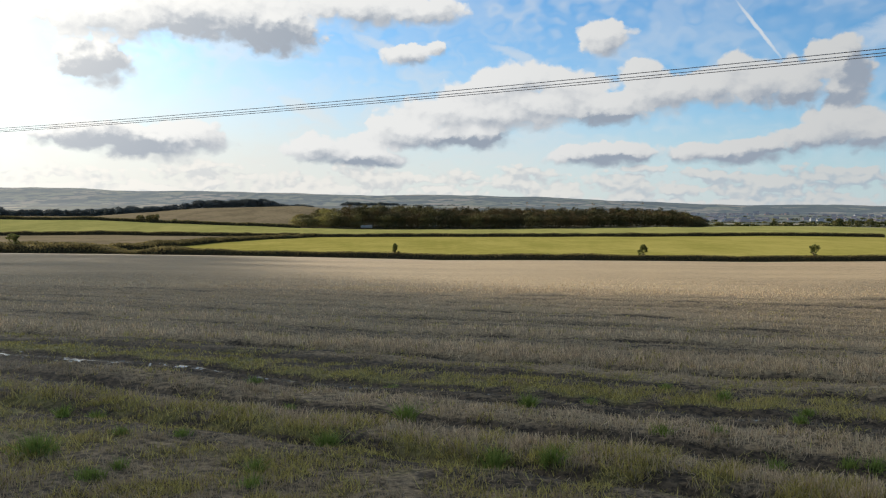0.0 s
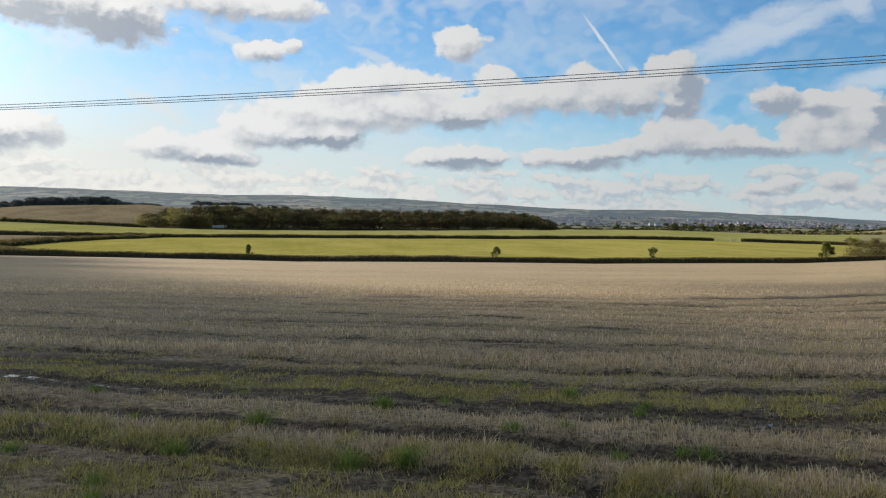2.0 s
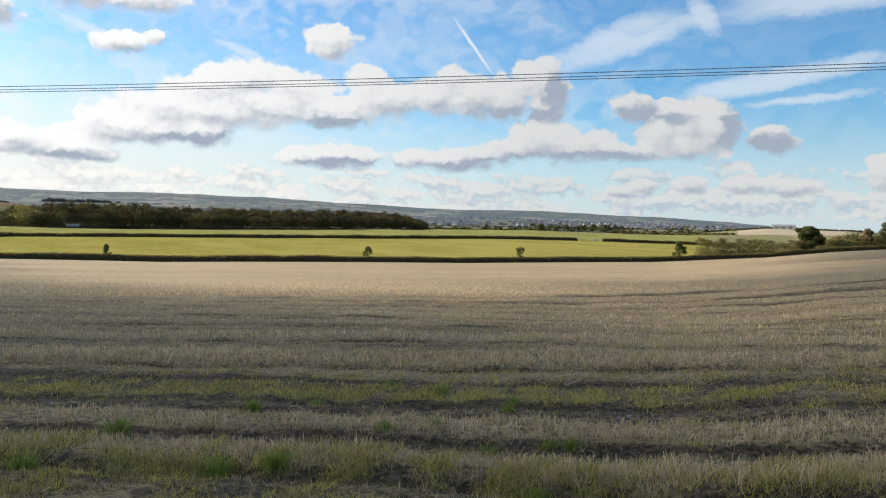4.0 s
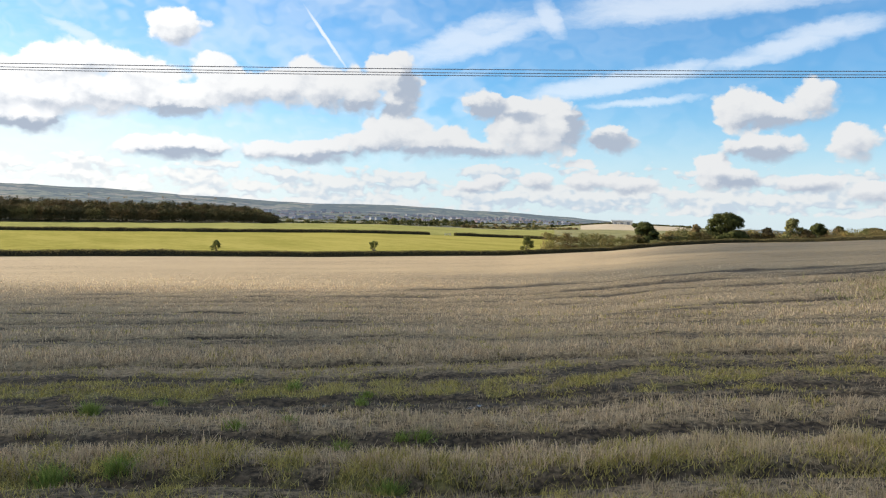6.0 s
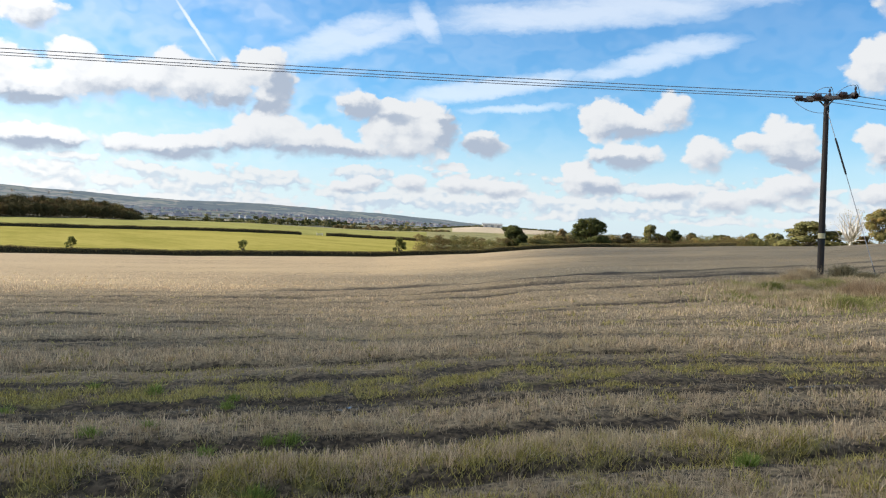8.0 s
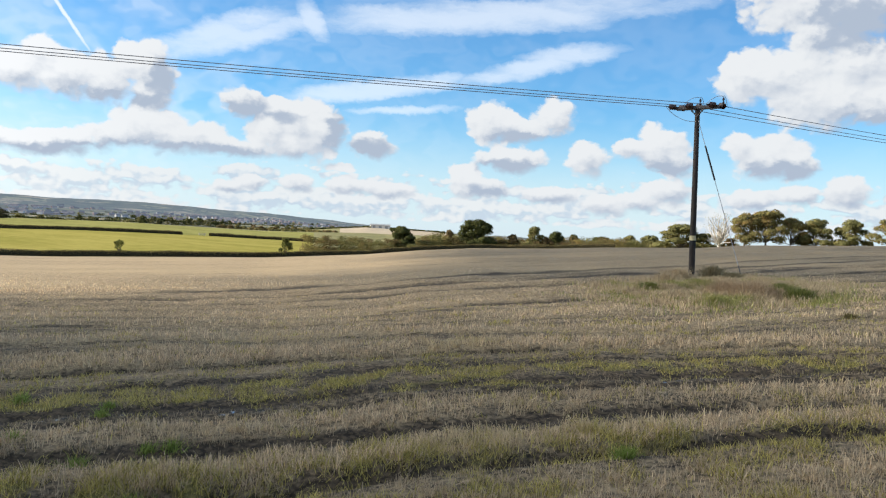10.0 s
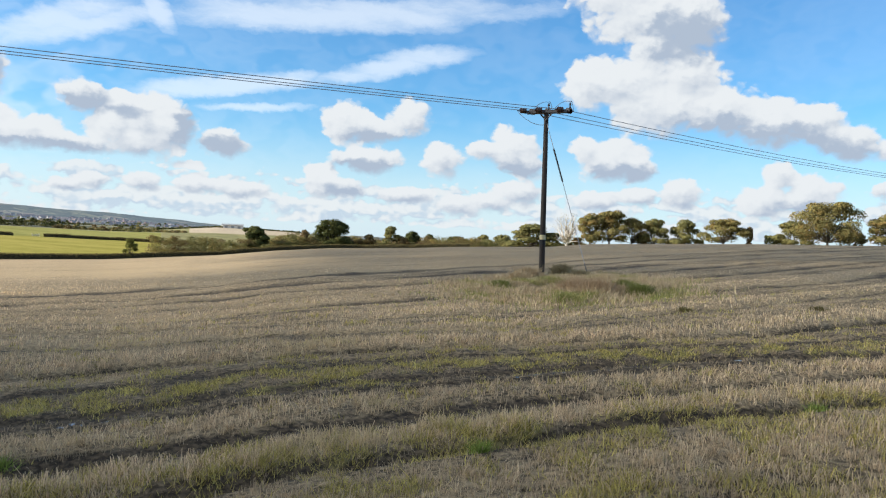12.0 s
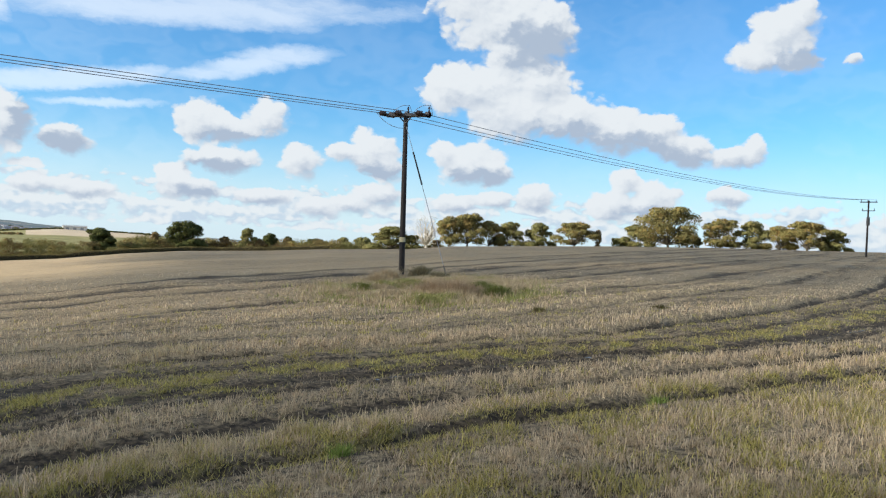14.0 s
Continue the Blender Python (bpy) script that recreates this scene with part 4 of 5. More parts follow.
# the wood, and the dark belt of trees on the hill
def wood(name, trees, label, mat_split, each=760, leaf=0.44):
    """Many far trees joined by leaf colour."""
    root = new(name)
    for n, (mat, chosen) in enumerate(mat_split(trees)):
        V = []
        for t, (x, y, z, high, wide) in enumerate(chosen):
            rng = np.random.RandomState(900 + n * 400 + t)
            lobes = []
            for _ in range(9):
                t0, q = rng.uniform(0, 6.283), rng.uniform(0.1, 0.42)
                r0 = wide * rng.uniform(0.17, 0.26)
                lobes.append((x + wide * q * math.cos(t0), y + wide * q * math.sin(t0), z + high - r0 - (q * q * 2.4 + rng.uniform(0, 0.22)) * min(high * 0.5, wide * 0.8), r0, r0 * 0.8))
            lobes += [(x, y, z + high * 0.50, wide * 0.36, high * 0.34), (x, y, z + high * 0.2, wide * 0.55, high * 0.26), (x, y, z + high * 0.25, wide * 0.4, high * 0.25)]
            V.append(crown_points(rng, lobes, each))
        rng = np.random.RandomState(70 + n)
        v, f = leaf_quads(rng, np.concatenate([p for p, _ in V]), leaf, np.concatenate([q for _, q in V]))
        part_of("foliage", mesh_of("foliage", v, f, mat), root)
    return tagged(root, label, "woodland", kind="stuff")


def split_by(rule):
    def go(trees):
        names = {}
        for t in trees:
            names.setdefault(rule(t), []).append(t)
        mats = {"dark": M_DARKLEAF, "olive": M_OLIVE, "rust": M_RUST, "yellow": M_YELLOW, "oak": M_OAK, "bare": M_TWIGS, "hazy": M_HAZY, "wood_dark": M_WOOD_DARK, "wood_brown": M_WOOD_BROWN, "wood_olive": M_WOOD_OLIVE}
        return [(mats[n], c) for n, c in sorted(names.items())]
    return go


rng = np.random.RandomState(5)
trees = []
for az in np.arange(-9.8, 17.6, 0.40):
    for depth in range(5):
        a = az + rng.uniform(-0.6, 0.6)
        ahead = 612 + depth * 15 + rng.uniform(-6, 6)
        x, y, z = spot(a, ahead)
        top = np.interp(a, [-10, -8.7, -6, -4, 1.8, 5, 9.8, 16, 17.2, 18], [0.32, 0.72, 1.08, 1.12, 0.92, 0.86, 0.92, 0.74, 0.34, -0.15])
        high = (EYE + math.hypot(x, y) * math.tan(radians(top)) - z) * rng.uniform(0.80, 1.03) * (0.70, 0.86, 0.96, 1.0, 1.0)[depth]
        trees.append((x, y, z, high, rng.uniform(11, 19)))


def tint(t):
    a = math.degrees(math.atan2(t[0], t[1]))
    h = (t[0] * 7.13 + t[1] * 3.77) % 1.0
    if a < -7.5:
        return "yellow" if h < 0.22 else "oak" if h < 0.55 else "wood_olive"
    if a < 0:
        return "wood_olive" if h < 0.55 else "wood_brown" if h < 0.75 else "wood_dark"
    return "wood_brown" if h < 0.30 else "wood_olive" if h < 0.45 else "wood_dark"


wood("far_wood", trees, "dense mixed autumn wood beyond the green fields", split_by(tint))
trees = []
for az in np.arange(-36, -9.0, 0.30):
    for depth in range(3):
        a, ahead = az + rng.uniform(-0.15, 0.15), 884 + depth * 5 + rng.uniform(-3, 3)
        x, y, z = spot(a, ahead)
        if (-17.5 < a < -17.1 or a > -11.5) and depth:
            continue
        top = np.interp(a, [-36, -23.5, -20, -18, -16.8, -15, -13, -12, -11, -9], [0.50, 0.58, 0.76, 0.85, 1.22, 1.26, 1.34, 1.2, 0.98, 0.86]) + rng.normal(0, 0.06)
        high = max(3.0, EYE + math.hypot(x, y) * math.tan(radians(top)) - z) * (1.0 if depth == 2 else rng.uniform(0.7, 0.95))
        trees.append((x, y, z - 1, high + 1, rng.uniform(9, 14)))
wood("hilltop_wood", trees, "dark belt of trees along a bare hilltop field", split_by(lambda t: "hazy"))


# ---- power line ----
def pole_base(az, far):
    x, y = far * math.sin(radians(az)), far * math.cos(radians(az))
    return Vector((x, y, ground_z(x, y)))


POLE = pole_base(63.65, 45.5)
POLE_TOP = EYE + 45.5 * math.tan(radians(9.0))
FAR_POLE = pole_base(94.1, 147.0)
LEFT_POLE = pole_base(-38.0, 101.0)
POLE_HIGH = POLE_TOP - POLE.z


POLE_LEAN = (-0.0159, -0.0079, 0.0)


def rod_part(name, rods, mat, parent, sides=10, label=""):
    """Rods with closed ends as one part."""
    out = []
    for p, q, a, b in rods:
        d = (Vector(q) - Vector(p)).normalized() * 0.003
        out += [(p, q, a, b), (Vector(p) - d, p, 0.0005, a), (q, Vector(q) + d, b, 0.0005)]
    v, f = tubes(out, sides)
    return part_of(name, mesh_of(name, v, f, mat, True), parent, label)


def box_part(name, at, along_way, size, mat, parent, label=""):
    """A bevelled bar, its length along a level way."""
    bm = bmesh.new()
    bmesh.ops.create_cube(bm, size=1.0)
    bmesh.ops.scale(bm, vec=size, verts=bm.verts)
    bmesh.ops.bevel(bm, geom=bm.edges[:], offset=min(size) * 0.12, segments=1, affect="EDGES")
    me = bpy.data.meshes.new(name)
    bm.to_mesh(me)
    bm.free()
    me.materials.append(mat)
    ob = part_of(name, me, parent, label)
    ob.matrix_basis = Matrix.Translation(at) @ Matrix.Rotation(math.atan2(along_way[1], along_way[0]), 4, "Z")
    return ob


def sheds(p, q, n, core, wide):
    """A string of insulator sheds from p to q."""
    p, q = Vector(p), Vector(q)
    rods = [(p, q, core, core)]
    for i in range(n):
        a, b = p.lerp(q, (i + 0.15) / n), p.lerp(q, (i + 0.85) / n)
        rods.append((a, b, wide, wide * 0.55))
    return rods


def hose(points, radius, sides=6):
    """One continuous tube along the points."""
    P = np.array([tuple(p) for p in points], float)
    d = np.gradient(P, axis=0)
    d /= np.linalg.norm(d, axis=1)[:, None]
    u = np.cross(d, (0.31, 0.2, 0.93))
    u /= np.linalg.norm(u, axis=1)[:, None]
    w = np.cross(d, u)
    t = np.arange(sides) * 2 * math.pi / sides
    ring = P[:, None] + radius * (np.cos(t)[None, :, None] * u[:, None] + np.sin(t)[None, :, None] * w[:, None])
    s = np.arange(sides)
    F = [(i * sides + a, i * sides + b, (i + 1) * sides + b, (i + 1) * sides + a) for i in range(len(P) - 1) for a, b in zip(s, (s + 1) % sides)]
    return ring.reshape(-1, 3), F


def curve_part(name, points, radius, mat, parent, label=""):
    v, f = hose(points, radius)
    return part_of(name, mesh_of(name, v, f, mat, True), parent, label)


def arc(p, q, rise, n=10):
    p, q = Vector(p), Vector(q)
    return [p.lerp(q, i / n) + Vector((0, 0, rise * math.sin(math.pi * i / n) ** 0.7)) for i in range(n + 1)]


WAY_LEFT = Vector((LEFT_POLE.x - POLE.x, LEFT_POLE.y - POLE.y, 0)).normalized()
WAY_RIGHT = Vector((FAR_POLE.x - POLE.x, FAR_POLE.y - POLE.y, 0)).normalized()
ARM = Vector((-0.2, 0.98, 0)).normalized()        # level, across the line
PHASES = (-1.05, 0.15, 1.05)


def power_pole():
    root = new("power_pole")
    root.location, root.rotation_euler = POLE, POLE_LEAN
    h = POLE_HIGH
    rod_part("shaft", [((0, 0, -0.4), (0, 0, h * 0.5), 0.168, 0.148), ((0, 0, h * 0.5), (0, 0, h - 0.05), 0.148, 0.125)], M_POLE, root, 14, "dark creosoted round wooden shaft")
    top = h + 0.05
    for side in (-1, 1):
        off = ARM.cross(Vector((0, 0, 1))) * 0.15 * side
        box_part("crossarm", (off.x, off.y, top - 0.12), ARM, (2.3, 0.10, 0.17), M_STEEL, root)
        rod_part("brace", [(Vector((0, 0, top - 0.62)) + off, Vector((0, 0, top - 0.16)) + ARM * 0.42 * side + off, 0.04, 0.04)], M_STEEL, root, 6)
    for n, s in enumerate(PHASES):
        base = ARM * s + Vector((0, 0, top - 0.05))
        for way in (WAY_LEFT, WAY_RIGHT):
            string = rod_part("tension_insulator", sheds(base + way * 0.18, base + way * 0.56, 3, 0.06, 0.165), M_PORCELAIN, root, 12, "dark brown porcelain tension insulator")
            rod_part("clamp", [(base + way * 0.56, base + way * 0.74, 0.04, 0.02)], M_STEEL, string, 6)
        if n == 2:
            curve_part("jumper", arc(base + WAY_LEFT * 0.74, Vector((0.1, -0.1, top - 0.75)), -0.35), 0.014, M_WIRE, root)
        else:
            pin = base + Vector((0, 0, 0.05)) + ARM * (-0.28)
            rod_part("pin_insulator", sheds(pin, pin + Vector((0, 0, 0.36)), 2, 0.03, 0.075), M_PORCELAIN, root, 10, "upright brown porcelain pin insulator")
            a, b = base + WAY_LEFT * 0.72, base + WAY_RIGHT * 0.72
            mid = pin + Vector((0, 0, 0.40))
            curve_part("jumper", arc(a, mid, 0.16, 7)[:-1] + arc(mid, b, 0.22, 7), 0.014, M_WIRE, root)
    # plate and bands
    look_way = Vector((-POLE.x, -POLE.y, 0)).normalized()
    rod_part("marker_band", [((0, 0, 1.88), (0, 0, 2.14), 0.172, 0.171)], M_PLATE, root, 14, "faded yellow warning plate round the shaft")
    rod_part("dark_band", [((0, 0, 1.60), (0, 0, 1.87), 0.174, 0.173)], M_BLACK, root, 14, "black band under the plate")
    return tagged(root, "dark wooden power pole with steel crossarm in rough grass", "power pole", "power line poles")


power_pole()


def stay_wire():
    root = new("stay_wire")
    x, y = 41.0 * math.sin(radians(66.85)), 41.0 * math.cos(radians(66.85))
    foot = Vector((x, y, ground_z(x, y) - 0.05))
    head = POLE + Euler(POLE_LEAN).to_matrix() @ Vector((0, 0, POLE_HIGH - 0.55))
    root.location = foot
    up = head - foot
    rod_part("wire", [((0, 0, 0), up, 0.016, 0.016)], M_WIRE, root, 6)
    rod_part("guard", [(up * 0.58, up * 0.80, 0.045, 0.045)], M_BLACK, root, 8, "thick black insulator sleeve on the stay")
    rod_part("turnbuckle", [(up * 0.02, up * 0.07, 0.03, 0.02)], M_STEEL, root, 6)
    tagged(root, "thin steel stay wire from pole top to ground", "stay wire")


stay_wire()


def far_pole(foot, label, h):
    root = new("power_pole")
    root.location = foot
    rod_part("shaft", [((0, 0, -0.4), (0, 0, h), 0.17, 0.125)], M_POLE, root, 12)
    across = Vector((-WAY_RIGHT.y, WAY_RIGHT.x, 0))
    box_part("crossarm", (0, 0, h - 0.25), across, (2.6, 0.12, 0.16), M_STEEL, root)
    box_part("lower_arm", (0, 0, h - 1.65), across, (1.9, 0.10, 0.12), M_STEEL, root)
    for s in PHASES:
        p = across * s + Vector((0, 0, h - 0.17))
        rod_part("pin_insulator", sheds(p, p + Vector((0, 0, 0.34)), 2, 0.03, 0.08), M_PORCELAIN, root, 8)
    for s in (-0.85, 0.85):
        p = across * s + Vector((0, 0, h - 1.6))
        rod_part("fuse", sheds(p, p + Vector((0, 0, 0.35)), 2, 0.04, 0.08), M_PORCELAIN, root, 8)
    rod_part("cable_box", [((0.1, -0.05, h - 4.0), (0.1, -0.05, h - 2.7), 0.26, 0.26)], M_STEEL, root, 10, "dark cable termination strapped to the shaft")
    return tagged(root, label, "power pole", "power line poles")


FAR_HIGH = EYE + 147.0 * math.tan(radians(3.98)) - FAR_POLE.z
far_pole(FAR_POLE, "dark wooden power pole with two crossarms on the crest", FAR_HIGH)
far_pole(LEFT_POLE, "dark wooden power pole down the field", POLE_HIGH + 1.0)


def conductor(p, q, sag, label):
    p, q = Vector(p), Vector(q)
    n = 28
    pts = [p.lerp(q, i / n) - Vector((0, 0, sag * 4 * (i / n) * (1 - i / n))) for i in range(n + 1)]
    v, f = hose([q - p for q in pts], 0.018)
    ob = new("power_cable", mesh_of("power_cable", v, f, M_WIRE, True))
    ob.location = p
    tagged(ob, label, "cable", "power line cables")


for s in PHASES:
    p = POLE + Euler(POLE_LEAN).to_matrix() @ (ARM * s + Vector((0, 0, POLE_HIGH)))
    right = FAR_POLE + Vector((-WAY_RIGHT.y, WAY_RIGHT.x, 0)) * s + Vector((0, 0, FAR_HIGH + 0.12))
    left = LEFT_POLE + ARM * s + Vector((0, 0, EYE + 101 * math.tan(radians(4.2)) - LEFT_POLE.z))
    conductor(p + WAY_RIGHT * 0.7, right, 1.1, "thin bare overhead power cable up to the crest pole")
    conductor(p + WAY_LEFT * 0.7, left, 0.75, "thin bare overhead power cable across the field")


# ---- stubble and weeds in the near field ----
def blades(rng, x, y, z, high, wide, lean, blunt=0.0):
    """Upright blades, one face each: pointed, or cut off blunt."""
    n = len(x)
    t, w = rng.uniform(0, 6.283, n), rng.uniform(0, 6.283, n)
    l = np.abs(rng.normal(0, lean, n)) * high
    foot = np.stack([x, y, z], -1)
    side = np.stack([np.cos(t), np.sin(t), 0 * t], -1) * (wide / 2)[:, None]
    tip = foot + np.stack([np.cos(w) * l, np.sin(w) * l, high], -1)
    corners = [foot - side, foot + side, tip + side * blunt, tip - side * blunt] if blunt else [foot - side, foot + side, tip]
    v = np.stack(corners, 1).reshape(-1, 3)
    return v, np.arange(len(v)).reshape(-1, len(corners))


def scatter(rng, count, near, far, az0=-36.0, az1=102.0):
    az, r = rng.uniform(az0, az1, count), near * (far / near) ** rng.uniform(0, 1, count) ** 0.85
    return r * np.sin(np.radians(az)), r * np.cos(np.radians(az)), r


def land(x, y):
    return height_at(bearing_of(x, y), ahead_of(x, y)) + relief(x, y)


def clumps(rng, x, y, r, per, spread):
    """Each place becomes a few blades close together."""
    rep = lambda v: np.repeat(v, per)
    return rep(x) + rng.normal(0, 1, len(x) * per) * spread, rep(y) + rng.normal(0, 1, len(x) * per) * spread, rep(r)


def straw_layer(rng, x, y, r, per, spread, share, grow, thin, lean, V, T):
    """Standing or lying straw at the places where the rows hold straw."""
    straw, weed, wet, tall = cover(x, y)
    near = np.clip((18 - r) / 6, 0, 1)
    drill = 1 - near * (0.42 - 0.42 * np.sin(2 * math.pi * (row_of(x, y) / 0.31 + 0.25 * waves(x, y, 1.6, 37))))
    patchy = np.clip(0.60 + 1.0 * waves(x, y, 0.30, 35), 0.03, 1) * drill
    keep = rng.uniform(0, 1, len(x)) < np.clip((straw - 0.20 + 0.28 * waves(x, y, 0.9, 33)) * 2.2, 0.0, 1) * patchy * share * (1 - 0.9 * mound(x, y))
    if lean > 1:
        keep = rng.uniform(0, 1, len(x)) < 0.42 * (1 - 0.8 * bare(x, y, row_of(x, y))) * patchy
    bx, by, br = clumps(rng, x[keep], y[keep], r[keep], per, spread)
    clump = rng.uniform(0.5, 1.3, keep.sum()) * (1 + 0.2 * waves(x[keep], y[keep], 0.6, 36))
    high = np.repeat(tall[keep] * clump, per) * rng.uniform(0.55, 1.15, len(bx)) * grow
    v, f = blades(rng, bx, by, land(bx, by) - 0.01, high, thin + 0.0004 * br, lean, 0.8)
    V.append(v)
    T.append(np.repeat(np.repeat(straw[keep], per), 4))


def build_stubble():
    rng = np.random.RandomState(31)
    V, T = [], []
    x, y, r = scatter(rng, 150000, 3.6, 15.0)
    straw_layer(rng, x, y, r, 6, 0.04, 0.75, 1.0, 0.0028, 0.55, V, T)
    x, y, r = scatter(rng, 110000, 3.6, 14.0)
    straw_layer(rng, x, y, r, 1, 0.0, 1.0, 0.5, 0.006, 3.0, V, T)
    x, y, r = scatter(rng, 130000, 12.0, 38.0)
    straw_layer(rng, x, y, r, 3, 0.05, 0.9, 0.95, 0.006, 0.3, V, T)
    x, y, r = scatter(rng, 150000, 28.0, 62.0)
    straw_layer(rng, x, y, r, 1, 0.0, 0.9 * np.clip((62 - r) / 25, 0, 1), 1.0, 0.012, 0.25, V, T)
    v = np.concatenate(V)
    me = mesh_of("stubble", v, np.arange(len(v)).reshape(-1, 4), M_STRAW)
    me.attributes.new("straw", "FLOAT", "POINT").data.foreach_set("value", np.concatenate(T).astype(np.float32))
    tagged(new("stubble", me), "cut straw stubble in rows, grey-beige and broken", "stubble", kind="stuff")
    x, y, r = scatter(rng, 130000, 3.6, 34.0)
    straw, weed, wet, tall = cover(x, y)
    keep = rng.uniform(0, 1, len(x)) < np.clip((weed - 0.17 + 0.2 * waves(x, y, 1.3, 34)) * 2.1, 0.02, 1) * np.clip((34 - r) / 14, 0, 1)
    x, y, r, tall = x[keep], y[keep], r[keep], tall[keep]
    bx, by, br = clumps(rng, x, y, r, 5, 0.045)
    high = (0.035 + 0.75 * np.repeat(tall, 5)) * rng.uniform(0.4, 1.2, len(bx))
    v, f = blades(rng, bx, by, land(bx, by) - 0.01, high, 0.006 + 0.0006 * br, 0.9)
    tagged(new("weeds", mesh_of("weeds", v, f, M_GRASS)), "yellow-green grass weeds growing through the stubble", "grass", kind="stuff")


build_stubble()


def grass_clump(x, y, size, label, mat=None, seed=0, name="grass_tuft", high=0.32, blades_n=420):
    rng = np.random.RandomState(500 + seed)
    n = blades_n
    a, d = rng.uniform(0, 6.283, n), size * np.abs(rng.normal(0, 0.45, n))
    px, py = d * np.cos(a), d * np.sin(a)
    h = high * rng.uniform(0.5, 1.15, n) * np.exp(-(d / size) ** 2 * 0.5)
    far = math.hypot(x, y)
    zz = land(x + px, y + py) - ground_z(x, y) - 0.02
    v, f = blades(rng, px, py, zz, h, np.full(n, 0.006 + 0.0008 * far), 0.75)
    ob = new(name, mesh_of(name, v, f, mat or M_TUFT))
    ob.location = (x, y, ground_z(x, y))
    return tagged(ob, label, "grass tuft", "grass tufts", "stuff")


for n, (x, y, s, h) in enumerate(((-3.35, 6.6, 0.22, 0.20), (-1.05, 7.2, 0.10, 0.20), (-0.36, 7.95, 0.10, 0.20), (0.42, 6.6, 0.18, 0.17), (0.9, 6.5, 0.15, 0.16),
                                 (0.95, 8.9, 0.09, 0.18), (2.6, 5.3, 0.1, 0.15), (5.7, 3.3, 0.13, 0.13), (-2.6, 5.9, 0.16, 0.10), (9.0, 1.3, 0.13, 0.14))):
    grass_clump(x, y, s, "fresh green grass tuft among the stubble", M_FRESH, n, high=h, blades_n=300)
tufts = np.random.RandomState(71)
for n in range(22):
    x, y = tufts.uniform(-4.5, 4.0), tufts.uniform(5.2, 10.5)
    grass_clump(x, y, tufts.uniform(0.06, 0.16), "small green grass tuft on damp bare soil", M_FRESH, 100 + n, high=tufts.uniform(0.07, 0.15), blades_n=150)
for n, (x, y) in enumerate(((19.7, 5.85), (20.95, 3.05))):
    grass_clump(x, y, 0.26, "small dark weed clump on the stubble", M_HEDGE, 40 + n, "weed_clump", 0.13, 320)


def mound_grass():
    """Rough dry grass, weeds and brambles round the pole."""
    rng = np.random.RandomState(61)
    n = 150000
    u, v = rng.normal(0, 5.6, n), rng.normal(0, 2.6, n)
    x, y = 29.0 + u * 0.906 - v * 0.423, 13.2 + u * 0.423 + v * 0.906
    keep = rng.uniform(0, 1, n) < np.clip(1.3 * mound(x, y) * np.clip((u + 13) / 9, 0.15, 1) + 0.12 * waves(x, y, 2.0, 62), 0, 1)
    x, y = x[keep], y[keep]
    kinds = waves(x, y, 3.2, 63) + 0.35 * rng.normal(size=len(x))
    for name, some, mat, high, label in (("dry_grass", kinds > -0.1, M_DRY, 0.27, "tall dry straw-coloured grass round the power pole"), ("rough_grass", kinds <= -0.1, M_ROUGHGRASS, 0.20, "rough green grass on the unploughed mound")):
        gx, gy = x[some], y[some]
        h = high * rng.uniform(0.5, 1.3, len(gx)) * np.interp(gx, [31, 36], [1.0, 0.4]) * (0.9 + 0.5 * waves(gx, gy, 1.5, 64)) * (0.7 + 0.3 * np.clip((gx - 22) / 8, 0, 1))
        v, f = blades(rng, gx, gy, land(gx, gy) - 0.02, np.maximum(h, 0.06), np.full(len(gx), 0.034), 0.8)
        tagged(new(name, mesh_of(name, v, f, mat)), label, "grass", kind="stuff")


mound_grass()
for n, (az, far, s, high, mat, label) in enumerate((
    (65.0, 42.5, 0.55, 0.5, M_TWIGGY, "dark twiggy heap of dead stems beside the power pole"), (66.3, 39.0, 0.7, 0.32, M_TWIGGY, "dark twiggy heap of dead stems beside the power pole"),
    (62.7, 38.5, 0.85, 0.5, M_DRY, "pale dry grass beside the power pole"), (62.1, 36.0, 0.6, 0.4, M_DRY, "pale dry grass beside the power pole"), (63.9, 36.0, 0.7, 0.3, M_ROUGHGRASS, "rank green grass on the mound"),
    (66.0, 27.5, 0.9, 0.42, M_DEAD, "russet dead weeds on the mound"), (67.6, 26.5, 0.9, 0.42, M_DEAD, "russet dead weeds on the mound"), (68.0, 32.0, 0.7, 0.42, M_DRY, "pale dry grass on the mound"),
    (70.4, 26.3, 0.5, 0.30, M_TUFT, "rank green grass on the mound"), (69.3, 27.5, 0.4, 0.30, M_TUFT, "rank green grass on the mound"), (60.9, 30.0, 0.45, 0.26, M_TUFT, "rank green grass on the mound"),
    (59.8, 32.8, 0.3, 0.2, M_TUFT, "rank green grass on the mound"), (62.4, 31.0, 0.8, 0.3, M_ROUGHGRASS, "rank green grass on the mound"), (64.2, 32.0, 0.9, 0.34, M_ROUGHGRASS, "rank green grass on the mound"), (65.4, 23.5, 0.8, 0.2, M_ROUGHGRASS, "rank green grass on the mound"))):
    x, y = far * math.sin(radians(az)), far * math.cos(radians(az))
    ob = grass_clump(x, y, s, label, mat, 300 + n, "weed_patch", high * 1.25, 1700)
    tagged(ob, label, "weeds", "weeds on the mound", "stuff")


